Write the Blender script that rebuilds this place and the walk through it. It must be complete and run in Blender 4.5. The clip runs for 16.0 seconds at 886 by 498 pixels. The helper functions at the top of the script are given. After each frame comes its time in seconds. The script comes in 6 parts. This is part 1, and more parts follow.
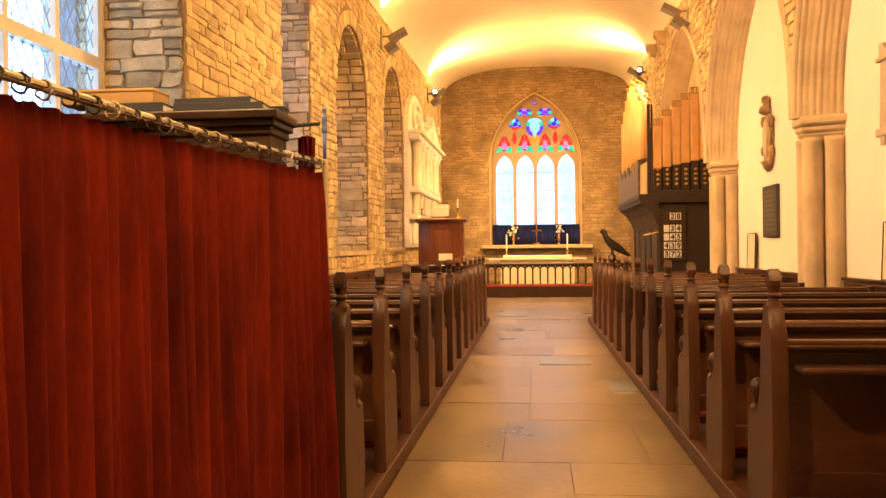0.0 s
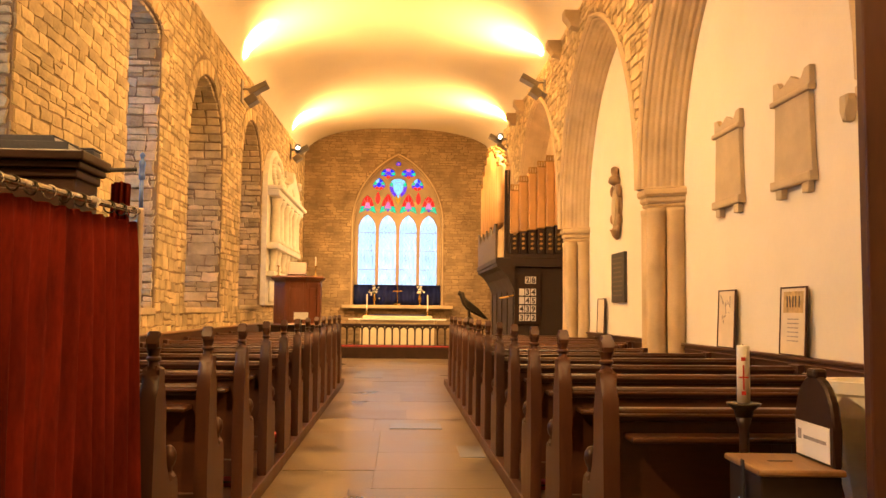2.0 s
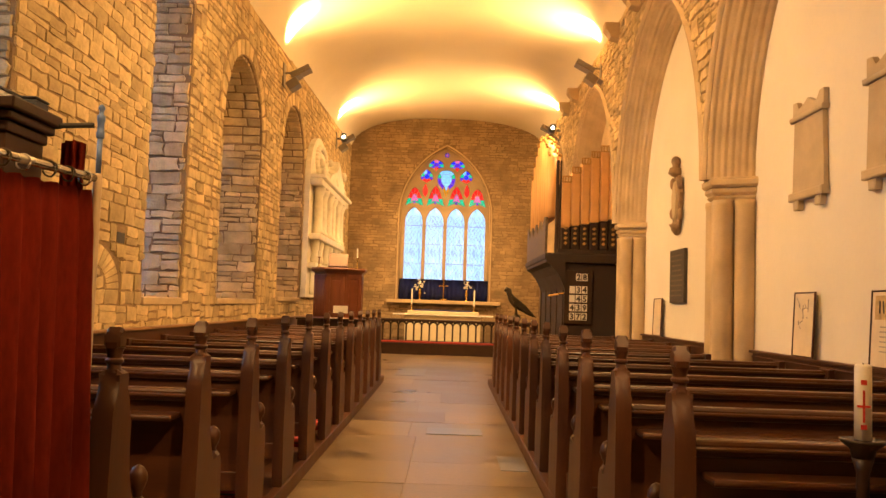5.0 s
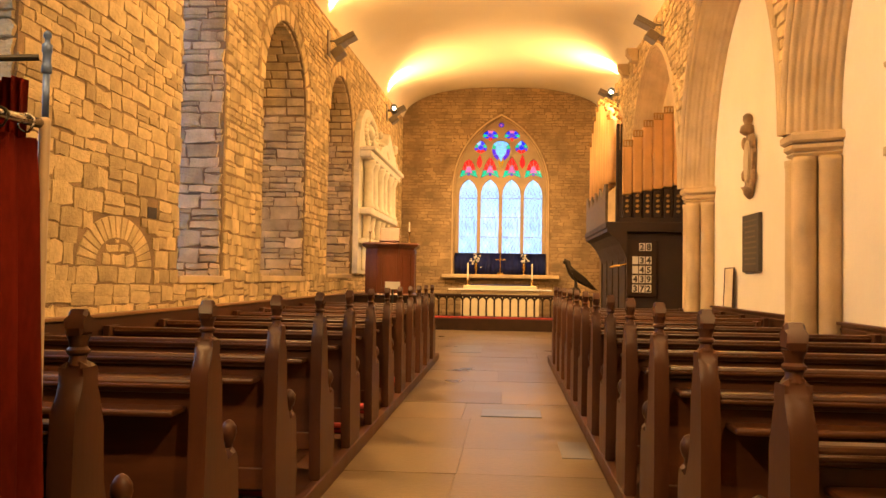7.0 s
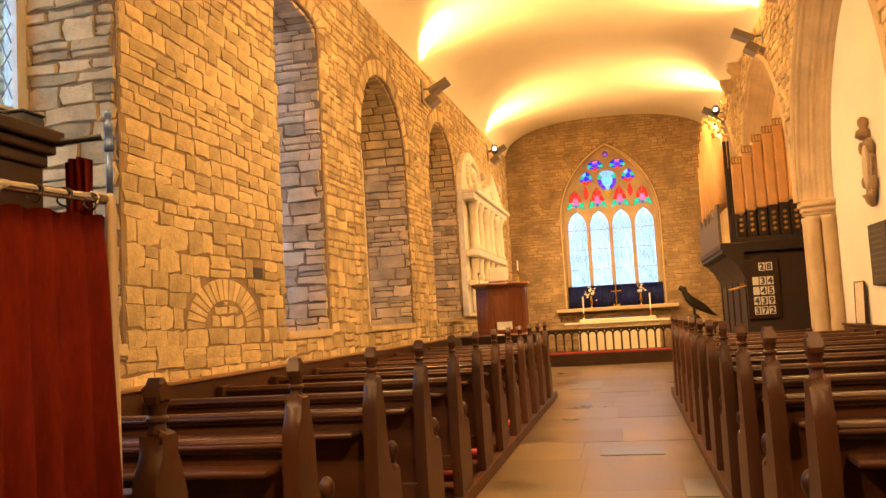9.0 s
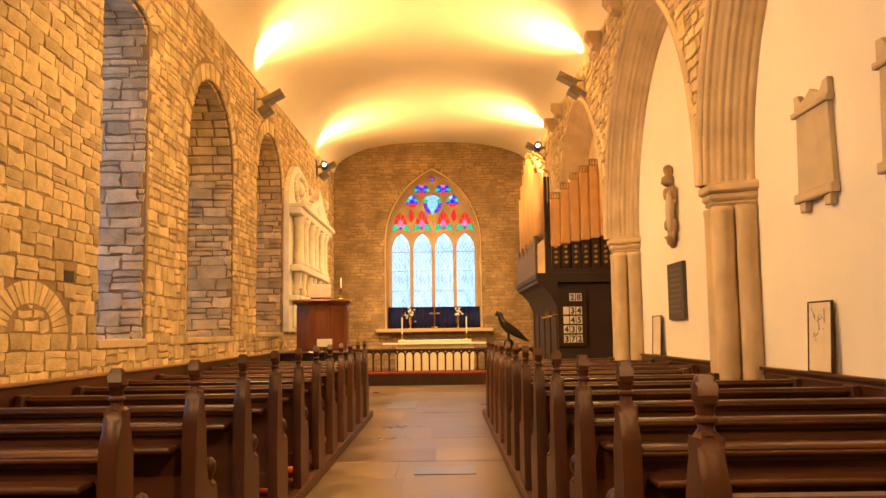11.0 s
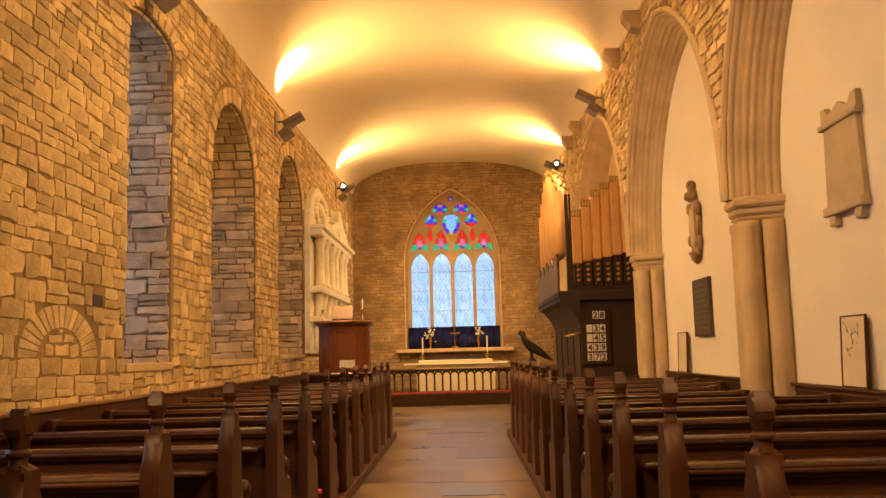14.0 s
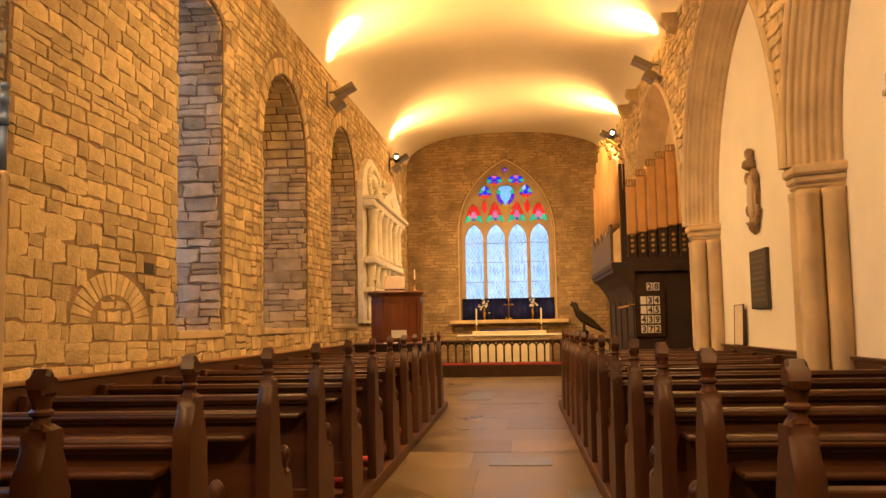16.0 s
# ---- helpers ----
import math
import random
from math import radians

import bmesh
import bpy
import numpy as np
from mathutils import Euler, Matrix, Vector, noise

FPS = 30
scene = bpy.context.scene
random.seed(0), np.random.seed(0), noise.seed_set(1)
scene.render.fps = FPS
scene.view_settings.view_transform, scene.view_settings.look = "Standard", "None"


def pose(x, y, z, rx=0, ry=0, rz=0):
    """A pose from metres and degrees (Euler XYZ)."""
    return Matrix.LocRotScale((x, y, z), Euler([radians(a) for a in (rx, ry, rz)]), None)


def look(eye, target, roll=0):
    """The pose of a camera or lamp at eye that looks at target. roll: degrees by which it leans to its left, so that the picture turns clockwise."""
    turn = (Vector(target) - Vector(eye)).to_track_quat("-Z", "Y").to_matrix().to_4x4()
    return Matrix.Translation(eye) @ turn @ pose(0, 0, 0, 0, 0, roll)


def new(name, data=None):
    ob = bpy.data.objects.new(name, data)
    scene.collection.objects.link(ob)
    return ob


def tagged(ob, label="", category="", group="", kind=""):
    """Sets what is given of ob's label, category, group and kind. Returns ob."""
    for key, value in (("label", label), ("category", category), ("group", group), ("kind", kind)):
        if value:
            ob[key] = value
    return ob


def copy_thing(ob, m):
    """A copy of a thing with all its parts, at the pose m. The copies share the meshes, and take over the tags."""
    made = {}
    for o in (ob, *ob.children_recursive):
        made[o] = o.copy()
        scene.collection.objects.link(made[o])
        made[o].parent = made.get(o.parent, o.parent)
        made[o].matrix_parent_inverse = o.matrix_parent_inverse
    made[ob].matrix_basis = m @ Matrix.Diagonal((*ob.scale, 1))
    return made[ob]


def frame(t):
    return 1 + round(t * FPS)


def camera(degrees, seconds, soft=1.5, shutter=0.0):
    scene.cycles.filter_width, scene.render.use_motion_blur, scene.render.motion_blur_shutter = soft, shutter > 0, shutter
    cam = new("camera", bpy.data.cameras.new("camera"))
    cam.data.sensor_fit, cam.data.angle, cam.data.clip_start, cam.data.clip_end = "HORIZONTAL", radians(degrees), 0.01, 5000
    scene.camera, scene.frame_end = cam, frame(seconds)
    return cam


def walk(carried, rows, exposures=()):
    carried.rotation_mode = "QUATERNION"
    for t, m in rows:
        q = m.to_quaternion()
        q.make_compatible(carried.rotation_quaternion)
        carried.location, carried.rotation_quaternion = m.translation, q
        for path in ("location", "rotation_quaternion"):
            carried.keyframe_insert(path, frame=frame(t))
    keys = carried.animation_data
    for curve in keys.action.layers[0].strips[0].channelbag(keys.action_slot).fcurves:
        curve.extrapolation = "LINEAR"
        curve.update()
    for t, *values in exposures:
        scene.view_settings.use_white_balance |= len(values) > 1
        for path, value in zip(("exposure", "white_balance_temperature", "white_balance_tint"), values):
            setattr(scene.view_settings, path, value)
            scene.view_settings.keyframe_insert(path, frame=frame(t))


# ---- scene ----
cam = camera(54.9, 16.0)
PATH = [
    (0, (-0.071, -0.112, 1.288), (-0.282, 1.877, 1.291), -0.6),
    (0.5, (-0.073, -0.143, 1.282), (-0.068, 1.857, 1.254), -0.5),
    (1, (-0.082, -0.149, 1.284), (0.003, 1.849, 1.29), -1.0),
    (1.5, (-0.029, -0.058, 1.283), (0.07, 1.937, 1.372), -1.7),
    (2, (0.057, 0.057, 1.293), (0.159, 2.049, 1.436), 0.6),
    (2.5, (0.08, 0.126, 1.291), (0.143, 2.124, 1.341), -0.7),
    (3, (0.028, 0.254, 1.294), (0.104, 2.248, 1.419), -1.2),
    (3.5, (-0.021, 0.381, 1.304), (0.043, 2.374, 1.457), -1.5),
    (4, (0.004, 0.481, 1.305), (-0.008, 2.478, 1.419), -1.3),
    (4.5, (0.109, 0.629, 1.31), (0.088, 2.62, 1.494), 0.9),
    (4.7, (0.15, 0.671, 1.307), (0.138, 2.665, 1.465), 1.9),
    (6.8, (0.159, 1.268, 1.296), (0.067, 3.264, 1.374), 0.0),
    (7, (0.197, 1.318, 1.292), (0.047, 3.311, 1.361), 0.9),
    (7.5, (0.282, 1.393, 1.283), (0.048, 3.377, 1.366), -0.6),
    (8, (0.307, 1.416, 1.304), (-0.123, 3.364, 1.449), -2.4),
    (8.5, (0.311, 1.411, 1.31), (-0.101, 3.359, 1.495), -4.1),
    (9, (0.317, 1.405, 1.304), (-0.098, 3.354, 1.471), -3.3),
    (9.5, (0.316, 1.4, 1.305), (-0.091, 3.352, 1.463), -3.3),
    (10, (0.317, 1.374, 1.302), (0.187, 3.359, 1.504), -0.8),
    (10.2, (0.309, 1.357, 1.308), (0.269, 3.348, 1.498), 0.1),
    (12.3, (0.19, 1.329, 1.313), (0.217, 3.312, 1.574), -1.2),
    (12.5, (0.185, 1.319, 1.315), (0.226, 3.299, 1.59), -1.1),
    (13, (0.178, 1.329, 1.317), (0.173, 3.31, 1.589), -0.5),
    (13.5, (0.179, 1.339, 1.313), (0.188, 3.323, 1.564), -0.7),
    (14, (0.179, 1.355, 1.308), (0.143, 3.34, 1.549), -1.5),
    (14.5, (0.219, 1.391, 1.308), (0.077, 3.374, 1.529), -1.8),
    (15, (0.269, 1.412, 1.306), (0.057, 3.391, 1.501), -2.7),
    (15.5, (0.282, 1.42, 1.302), (0.043, 3.398, 1.477), -1.8),
    (16, (0.266, 1.424, 1.288), (0.094, 3.408, 1.467), -1.0),
]
walk(cam, [(t, look(eye, target, roll)) for t, eye, target, roll in PATH], [(0, 0.55), (1, 0.52), (2, 0.30), (3.5, 0.07), (4.5, 0.0), (7, 0.1), (7.5, 0.18), (8.5, 0.22), (10, 0.15), (12.5, -0.12), (13.5, -0.38), (14.5, -0.36), (15.2, -0.38), (16, -0.27)])

# ---- world and light ----
world = bpy.data.worlds.new("sky")
scene.world = world
world.use_nodes = True
wn = world.node_tree
sky = wn.nodes.new("ShaderNodeTexSky")
sky.sky_type, sky.sun_disc, sky.sun_elevation, sky.sun_rotation = "NISHITA", False, radians(35), radians(200)
wn.links.new(sky.outputs[0], wn.nodes["Background"].inputs[0])
wn.nodes["Background"].inputs[1].default_value = 0.15

WARM = (1.0, 0.53, 0.17)


def lamp(kind, name, place, target, watts, colour, **more):
    data = bpy.data.lights.new(name, kind)
    data.energy, data.color = watts, colour
    for key, value in more.items():
        if key == "size":
            data.size = value
        if key == "size_y":
            data.shape, data.size_y = "RECTANGLE", value
        if key == "spot":
            data.spot_size = radians(value)
        if key == "blend":
            data.spot_blend = value
        if key == "soft":
            data.shadow_soft_size = value
    ob = new(name, data)
    ob.matrix_world = look(place, target)
    return ob


LEFT, RIGHT, INFILL, EAST, WEST = -2.65, 2.62, 3.02, 24.0, -3.5
FLOOR = 0.05
# the pair at 1.5 is unseen, added to light the near pews and curtain
LAMP_Y_LEFT = (1.5, 8.9, 14.4, 20.9)
LAMP_Y_RIGHT = (1.5, 8.4, 14.9, 20.2)


def left_top(y):
    return 4.93 + 0.028 * y


def right_top(y):
    return 5.62 + 0.006 * y


def vault(y, u):
    """Height of the ceiling, u from 0 at the left springing to 1 at the right one."""
    low = left_top(y) * (1 - u) + right_top(y) * u
    crown = 6.42 - low
    return low + max(0.0, crown) * (max(0.0, 1 - abs(2 * u - 1) ** 2.5)) ** 0.55


for side, ys in ((-1, LAMP_Y_LEFT), (1, LAMP_Y_RIGHT)):
    for y in ys:
        x = LEFT + 0.26 if side < 0 else RIGHT - 0.26
        z = (left_top(y) if side < 0 else right_top(y)) - 0.30
        lamp("SPOT", "uplight", (x - side * 0.10, y, z), (x + side * 0.10, y - 0.25, z + 1.0), 3000 if side < 0 else 4600, WARM, spot=50, blend=0.8, soft=0.05)
        lamp("SPOT", "wide_uplight", (x, y, z), (x - side * 1.3, y, z + 1.0), 620, WARM, spot=150, blend=1.0, soft=0.08)
        lamp("SPOT", "floodlight", (x - side * 0.14, y - 0.02, z - 0.46), (x - side * 3.2, y + 0.8, z - 3.0), (980 if y < 14 or side < 0 or y > 16 else 560) if y > 3 else 580, (1.0, 0.59, 0.23), spot=130, blend=0.9, soft=0.08)


# ---- materials ----


def mat(name, colour, rough=0.6, metal=0.0, vary=0.25, scale=6.0, fine=60.0, bump=0.15, dist=0.01, second=None, per=0.0, island=False, coat=0.0, streak=None):
    """A surface with two scales of colour change and fine relief. per: change from piece to piece."""
    m = bpy.data.materials.new(name)
    m.use_nodes = True
    t = m.node_tree
    b = t.nodes["Principled BSDF"]
    co = t.nodes.new("ShaderNodeTexCoord")
    src = co.outputs["Object"]
    mp = t.nodes.new("ShaderNodeMapping")
    t.links.new(src, mp.inputs[0])
    if streak:
        mp.inputs["Scale"].default_value = streak
    n1, n2 = t.nodes.new("ShaderNodeTexNoise"), t.nodes.new("ShaderNodeTexNoise")
    n1.inputs["Scale"].default_value, n1.inputs["Detail"].default_value = scale, 5
    n2.inputs["Scale"].default_value, n2.inputs["Detail"].default_value = fine, 4
    t.links.new(mp.outputs[0], n1.inputs["Vector"])
    t.links.new(mp.outputs[0], n2.inputs["Vector"])
    ramp = t.nodes.new("ShaderNodeValToRGB")
    dark = [c * (1 - vary) for c in colour]
    light = list(second) if second else [min(1, c * (1 + vary)) for c in colour]
    ramp.color_ramp.elements[0].position, ramp.color_ramp.elements[1].position = 0.32, 0.70
    ramp.color_ramp.elements[0].color, ramp.color_ramp.elements[1].color = (*dark, 1), (*light, 1)
    t.links.new(n1.outputs["Fac"], ramp.inputs[0])
    mul = t.nodes.new("ShaderNodeMixRGB")
    mul.blend_type = "MULTIPLY"
    mul.inputs[0].default_value = vary
    t.links.new(ramp.outputs[0], mul.inputs[1])
    t.links.new(n2.outputs["Fac"], mul.inputs[2])
    out = mul.outputs[0]
    if per:
        if island:
            rnd = t.nodes.new("ShaderNodeNewGeometry").outputs["Random Per Island"]
        else:
            rnd = t.nodes.new("ShaderNodeObjectInfo").outputs["Random"]
        span = t.nodes.new("ShaderNodeMapRange")
        span.inputs[3].default_value, span.inputs[4].default_value = 1 - per, 1 + per
        t.links.new(rnd, span.inputs[0])
        hsv = t.nodes.new("ShaderNodeHueSaturation")
        t.links.new(span.outputs[0], hsv.inputs["Value"])
        t.links.new(out, hsv.inputs["Color"])
        out = hsv.outputs[0]
    t.links.new(out, b.inputs["Base Color"])
    rr = t.nodes.new("ShaderNodeMapRange")
    rr.inputs[3].default_value, rr.inputs[4].default_value = max(0.02, rough - 0.12), min(1, rough + 0.12)
    t.links.new(n1.outputs["Fac"], rr.inputs[0])
    t.links.new(rr.outputs[0], b.inputs["Roughness"])
    b.inputs["Metallic"].default_value = metal
    b.inputs["Coat Weight"].default_value = coat
    if bump:
        bp = t.nodes.new("ShaderNodeBump")
        bp.inputs["Strength"].default_value, bp.inputs["Distance"].default_value = bump, dist
        t.links.new(n2.outputs["Fac"], bp.inputs["Height"])
        t.links.new(bp.outputs[0], b.inputs["Normal"])
    return m


M_MORTAR = mat("lime_mortar", (0.30, 0.20, 0.105), 0.95, vary=0.3, scale=3, fine=90, bump=0.6, dist=0.02)
M_STONE = mat("rubble_stone", (0.60, 0.45, 0.235), 0.88, vary=0.26, scale=5, fine=45, bump=0.6, dist=0.02, per=0.26)
M_STONE_J = mat("rubble_stone_joined", (0.60, 0.45, 0.235), 0.88, vary=0.26, scale=5, fine=45, bump=0.6, dist=0.02, per=0.26, island=True)
M_ASHLAR = mat("dressed_sandstone", (0.56, 0.42, 0.25), 0.8, vary=0.16, scale=2.5, fine=70, bump=0.3, dist=0.006)
M_PLASTER = mat("white_limewash", (0.74, 0.68, 0.58), 0.85, vary=0.05, scale=1.2, fine=30, bump=0.15, dist=0.006)
M_CEILING = mat("ceiling_plaster", (0.80, 0.72, 0.56), 0.8, vary=0.04, scale=0.8, fine=20, bump=0.08, dist=0.004)
M_WOOD = mat("stained_oak", (0.074, 0.025, 0.0098), 0.44, vary=0.35, scale=5, fine=50, bump=0.12, dist=0.003, per=0.14, streak=(1, 1, 0.18))
M_WOOD_X = mat("stained_oak_boards", (0.078, 0.027, 0.0105), 0.38, vary=0.35, scale=5, fine=50, bump=0.12, dist=0.003, per=0.12, streak=(0.15, 1, 1))
M_DARK = mat("dark_oak", (0.036, 0.015, 0.008), 0.45, vary=0.3, scale=6, fine=60, bump=0.1, dist=0.003)
M_DADO = mat("worn_oak_dado", (0.075, 0.026, 0.010), 0.45, vary=0.35, scale=5, fine=50, bump=0.12, dist=0.003, streak=(1, 0.15, 1))
M_CAPPING = mat("pale_oak", (0.30, 0.155, 0.065), 0.45, vary=0.3, scale=5, fine=50, bump=0.1, dist=0.003, streak=(1, 0.15, 1))
M_MAHOG = mat("reddish_mahogany", (0.165, 0.048, 0.019), 0.38, vary=0.3, scale=4, fine=40, bump=0.08, dist=0.003, coat=0.3, streak=(1, 1, 0.2))
M_SLATE = mat("blue_grey_slab", (0.15, 0.15, 0.17), 0.32, vary=0.2, scale=4, fine=30, bump=0.15, dist=0.004)
M_FLAG = mat("worn_flagstone", (0.185, 0.130, 0.073), 0.32, vary=0.36, scale=1.5, fine=34, bump=0.25, dist=0.006, per=0.22)
M_JOINT = mat("floor_joint", (0.20, 0.145, 0.085), 0.9, vary=0.3, scale=5)
M_BRICK = mat("east_brick", (0.41, 0.29, 0.16), 0.9, vary=0.3, scale=1.5, fine=30, bump=0.3, dist=0.01, per=0.2, island=True)
# base darkened below the other dressed stone to carry its backlit shade
M_TRACERY = mat("tracery_stone", (0.40, 0.295, 0.175), 0.8, vary=0.12, scale=3)
# vertical tone streaks in the red stand in for shade between the folds
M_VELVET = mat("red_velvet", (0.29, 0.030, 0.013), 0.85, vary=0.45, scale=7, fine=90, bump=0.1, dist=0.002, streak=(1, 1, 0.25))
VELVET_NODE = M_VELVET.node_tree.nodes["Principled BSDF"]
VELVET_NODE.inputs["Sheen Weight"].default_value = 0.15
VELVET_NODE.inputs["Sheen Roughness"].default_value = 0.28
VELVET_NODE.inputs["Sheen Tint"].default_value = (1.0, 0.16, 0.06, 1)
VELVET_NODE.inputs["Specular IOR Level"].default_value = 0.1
for m in (M_WOOD, M_WOOD_X, M_DARK, M_DADO):
    m.node_tree.nodes["Principled BSDF"].inputs["Specular IOR Level"].default_value = 0.35
M_CHROME = mat("tarnished_chrome", (0.55, 0.52, 0.48), 0.25, metal=1.0, vary=0.15, scale=8, bump=0.03)
M_BLUEPOLE = mat("blue_grey_painted_steel", (0.12, 0.19, 0.40), 0.35, metal=0.4, vary=0.1)
M_BRASS = mat("polished_brass", (0.75, 0.50, 0.16), 0.25, metal=1.0, vary=0.15)
M_GOLD = mat("gilt_pipe", (0.72, 0.41, 0.155), 0.5, metal=0.0, vary=0.12, scale=3, bump=0.05)
M_GILD = mat("gilded_ornament", (0.45, 0.27, 0.085), 0.5, metal=0.4, vary=0.25, scale=20)
M_MARBLE = mat("cream_marble", (0.80, 0.74, 0.60), 0.5, vary=0.12, scale=6, fine=40, bump=0.15, dist=0.004)
M_MEMORIAL = mat("buff_memorial_stone", (0.47, 0.37, 0.24), 0.7, vary=0.1, scale=5)
M_BLACK = mat("black_iron_and_shade", (0.02, 0.018, 0.017), 0.5, vary=0.2)
M_BRONZE = mat("dark_bronze", (0.06, 0.045, 0.03), 0.4, metal=0.7, vary=0.3)
M_WHITE = mat("white_card", (0.80, 0.78, 0.72), 0.7, vary=0.04)
M_INK = mat("dark_print", (0.06, 0.05, 0.05), 0.7, vary=0.1)
M_BLUECLOTH = mat("dark_blue_cloth", (0.028, 0.042, 0.19), 0.85, vary=0.25, scale=4, fine=80)
M_LINEN = mat("cream_altar_linen", (0.78, 0.68, 0.48), 0.8, vary=0.06)
M_GREYBOX = mat("lamp_housing", (0.22, 0.19, 0.15), 0.5, metal=0.3, vary=0.1)
M_REDPAD = mat("red_kneeler_cloth", (0.33, 0.035, 0.03), 0.85, vary=0.25, scale=8, fine=90)
M_LEAD = mat("lead_came", (0.30, 0.33, 0.40), 0.5, metal=0.3, vary=0.1)
M_WHITEPAINT = mat("white_painted_wood", (0.72, 0.68, 0.58), 0.5, vary=0.06)
M_AGED = mat("aged_paper", (0.66, 0.56, 0.42), 0.7, vary=0.08, scale=6)
M_WAX = mat("candle_wax", (0.80, 0.76, 0.66), 0.45, vary=0.04)
M_PAPERBROWN = mat("brown_cardboard", (0.42, 0.28, 0.14), 0.8, vary=0.12)


def glass_material(name, tint, gloss=0.06):
    m = bpy.data.materials.new(name)
    m.use_nodes = True
    t = m.node_tree
    t.nodes.remove(t.nodes["Principled BSDF"])
    a, g, mix = t.nodes.new("ShaderNodeBsdfTransparent"), t.nodes.new("ShaderNodeBsdfGlossy"), t.nodes.new("ShaderNodeMixShader")
    n, r = t.nodes.new("ShaderNodeTexNoise"), t.nodes.new("ShaderNodeValToRGB")
    n.inputs["Scale"].default_value = 9
    r.color_ramp.elements[0].color, r.color_ramp.elements[1].color = (*[c * 0.8 for c in tint], 1), (*tint, 1)
    r.color_ramp.elements[0].position, r.color_ramp.elements[1].position = 0.35, 0.65
    t.links.new(n.outputs["Fac"], r.inputs[0])
    t.links.new(r.outputs[0], a.inputs[0])
    g.inputs["Roughness"].default_value = 0.1
    mix.inputs[0].default_value = gloss
    t.links.new(a.outputs[0], mix.inputs[1])
    t.links.new(g.outputs[0], mix.inputs[2])
    t.links.new(mix.outputs[0], t.nodes["Material Output"].inputs[0])
    return m


def glow_material(name, colour, strength):
    m = bpy.data.materials.new(name)
    m.use_nodes = True
    b = m.node_tree.nodes["Principled BSDF"]
    b.inputs["Base Color"].default_value = (*colour, 1)
    b.inputs["Emission Color"].default_value = (*colour, 1)
    b.inputs["Emission Strength"].default_value = strength
    return m


M_PANE = glass_material("clear_leaded_glass", (0.80, 0.90, 1.0))
M_RED, M_BLUE = glass_material("red_glass", (1.0, 0.14, 0.12)), glass_material("blue_glass", (0.10, 0.16, 0.95))
M_GREEN, M_YELLOW = glass_material("green_glass", (0.08, 0.72, 0.50)), glass_material("yellow_glass", (0.85, 0.50, 0.06))
M_PINK, M_PURPLE = glass_material("pink_glass", (0.95, 0.40, 0.60)), glass_material("purple_glass", (0.36, 0.14, 0.75))
M_PALE = glass_material("pale_blue_glass", (0.55, 0.78, 1.0))
M_SKYGLOW = glow_material("bright_overcast_sky", (0.62, 0.82, 1.0), 1.8)
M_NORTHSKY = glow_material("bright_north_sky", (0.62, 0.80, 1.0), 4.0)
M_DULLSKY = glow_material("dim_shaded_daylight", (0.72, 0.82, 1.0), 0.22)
M_BULB = glow_material("lit_bulb", (1.0, 0.80, 0.45), 25)

# ---- mesh helpers ----


def part(name, bm, material, parent=None, label="", smooth=False):
    me = bpy.data.meshes.new(name)
    bm.normal_update()
    bm.to_mesh(me)
    bm.free()
    me.materials.append(material)
    if smooth:
        me.polygons.foreach_set("use_smooth", [True] * len(me.polygons))
    ob = new(name, me)
    if parent is not None:
        ob.parent = parent
    if label:
        tagged(ob, label)
    return ob


def thing(name, label, category, group="", at=None):
    ob = new(name)
    ob.empty_display_size = 0.1
    if at is not None:
        ob.matrix_world = at
    return tagged(ob, label, category, group)


def box(bm, x0, x1, y0, y1, z0, z1, bevel=0.0, m=None):
    vs = [bm.verts.new((x, y, z)) for z in (z0, z1) for y in (y0, y1) for x in (x0, x1)]
    fs = [bm.faces.new([vs[i] for i in f]) for f in ((0, 2, 3, 1), (4, 5, 7, 6), (0, 1, 5, 4), (2, 6, 7, 3), (0, 4, 6, 2), (1, 3, 7, 5))]
    if bevel:
        es = list({e for f in fs for e in f.edges})
        out = bmesh.ops.bevel(bm, geom=es, offset=bevel, segments=1 if bevel < 0.006 else 2, affect="EDGES", profile=0.5)
        vs = list({v for f in out["faces"] for v in f.verts} | {v for v in vs if v.is_valid})
    if m is not None:
        bmesh.ops.transform(bm, matrix=m, verts=[v for v in vs if v.is_valid])
    return bm


def boxed(x0, x1, y0, y1, z0, z1, bevel=0.0):
    return box(bmesh.new(), x0, x1, y0, y1, z0, z1, bevel)


def lathe(bm, profile, segs=20, m=None, cap=True):
    """profile: (radius, height) from bottom to top, round z."""
    m = m or Matrix()
    rings = []
    for r, z in profile:
        rings.append([bm.verts.new(m @ Vector((r * math.cos(2 * math.pi * k / segs), r * math.sin(2 * math.pi * k / segs), z))) for k in range(segs)])
    for a, b in zip(rings, rings[1:]):
        for k in range(segs):
            bm.faces.new((a[k], a[(k + 1) % segs], b[(k + 1) % segs], b[k]))
    if cap:
        bm.faces.new(rings[0][::-1])
        bm.faces.new(rings[-1])
    return bm


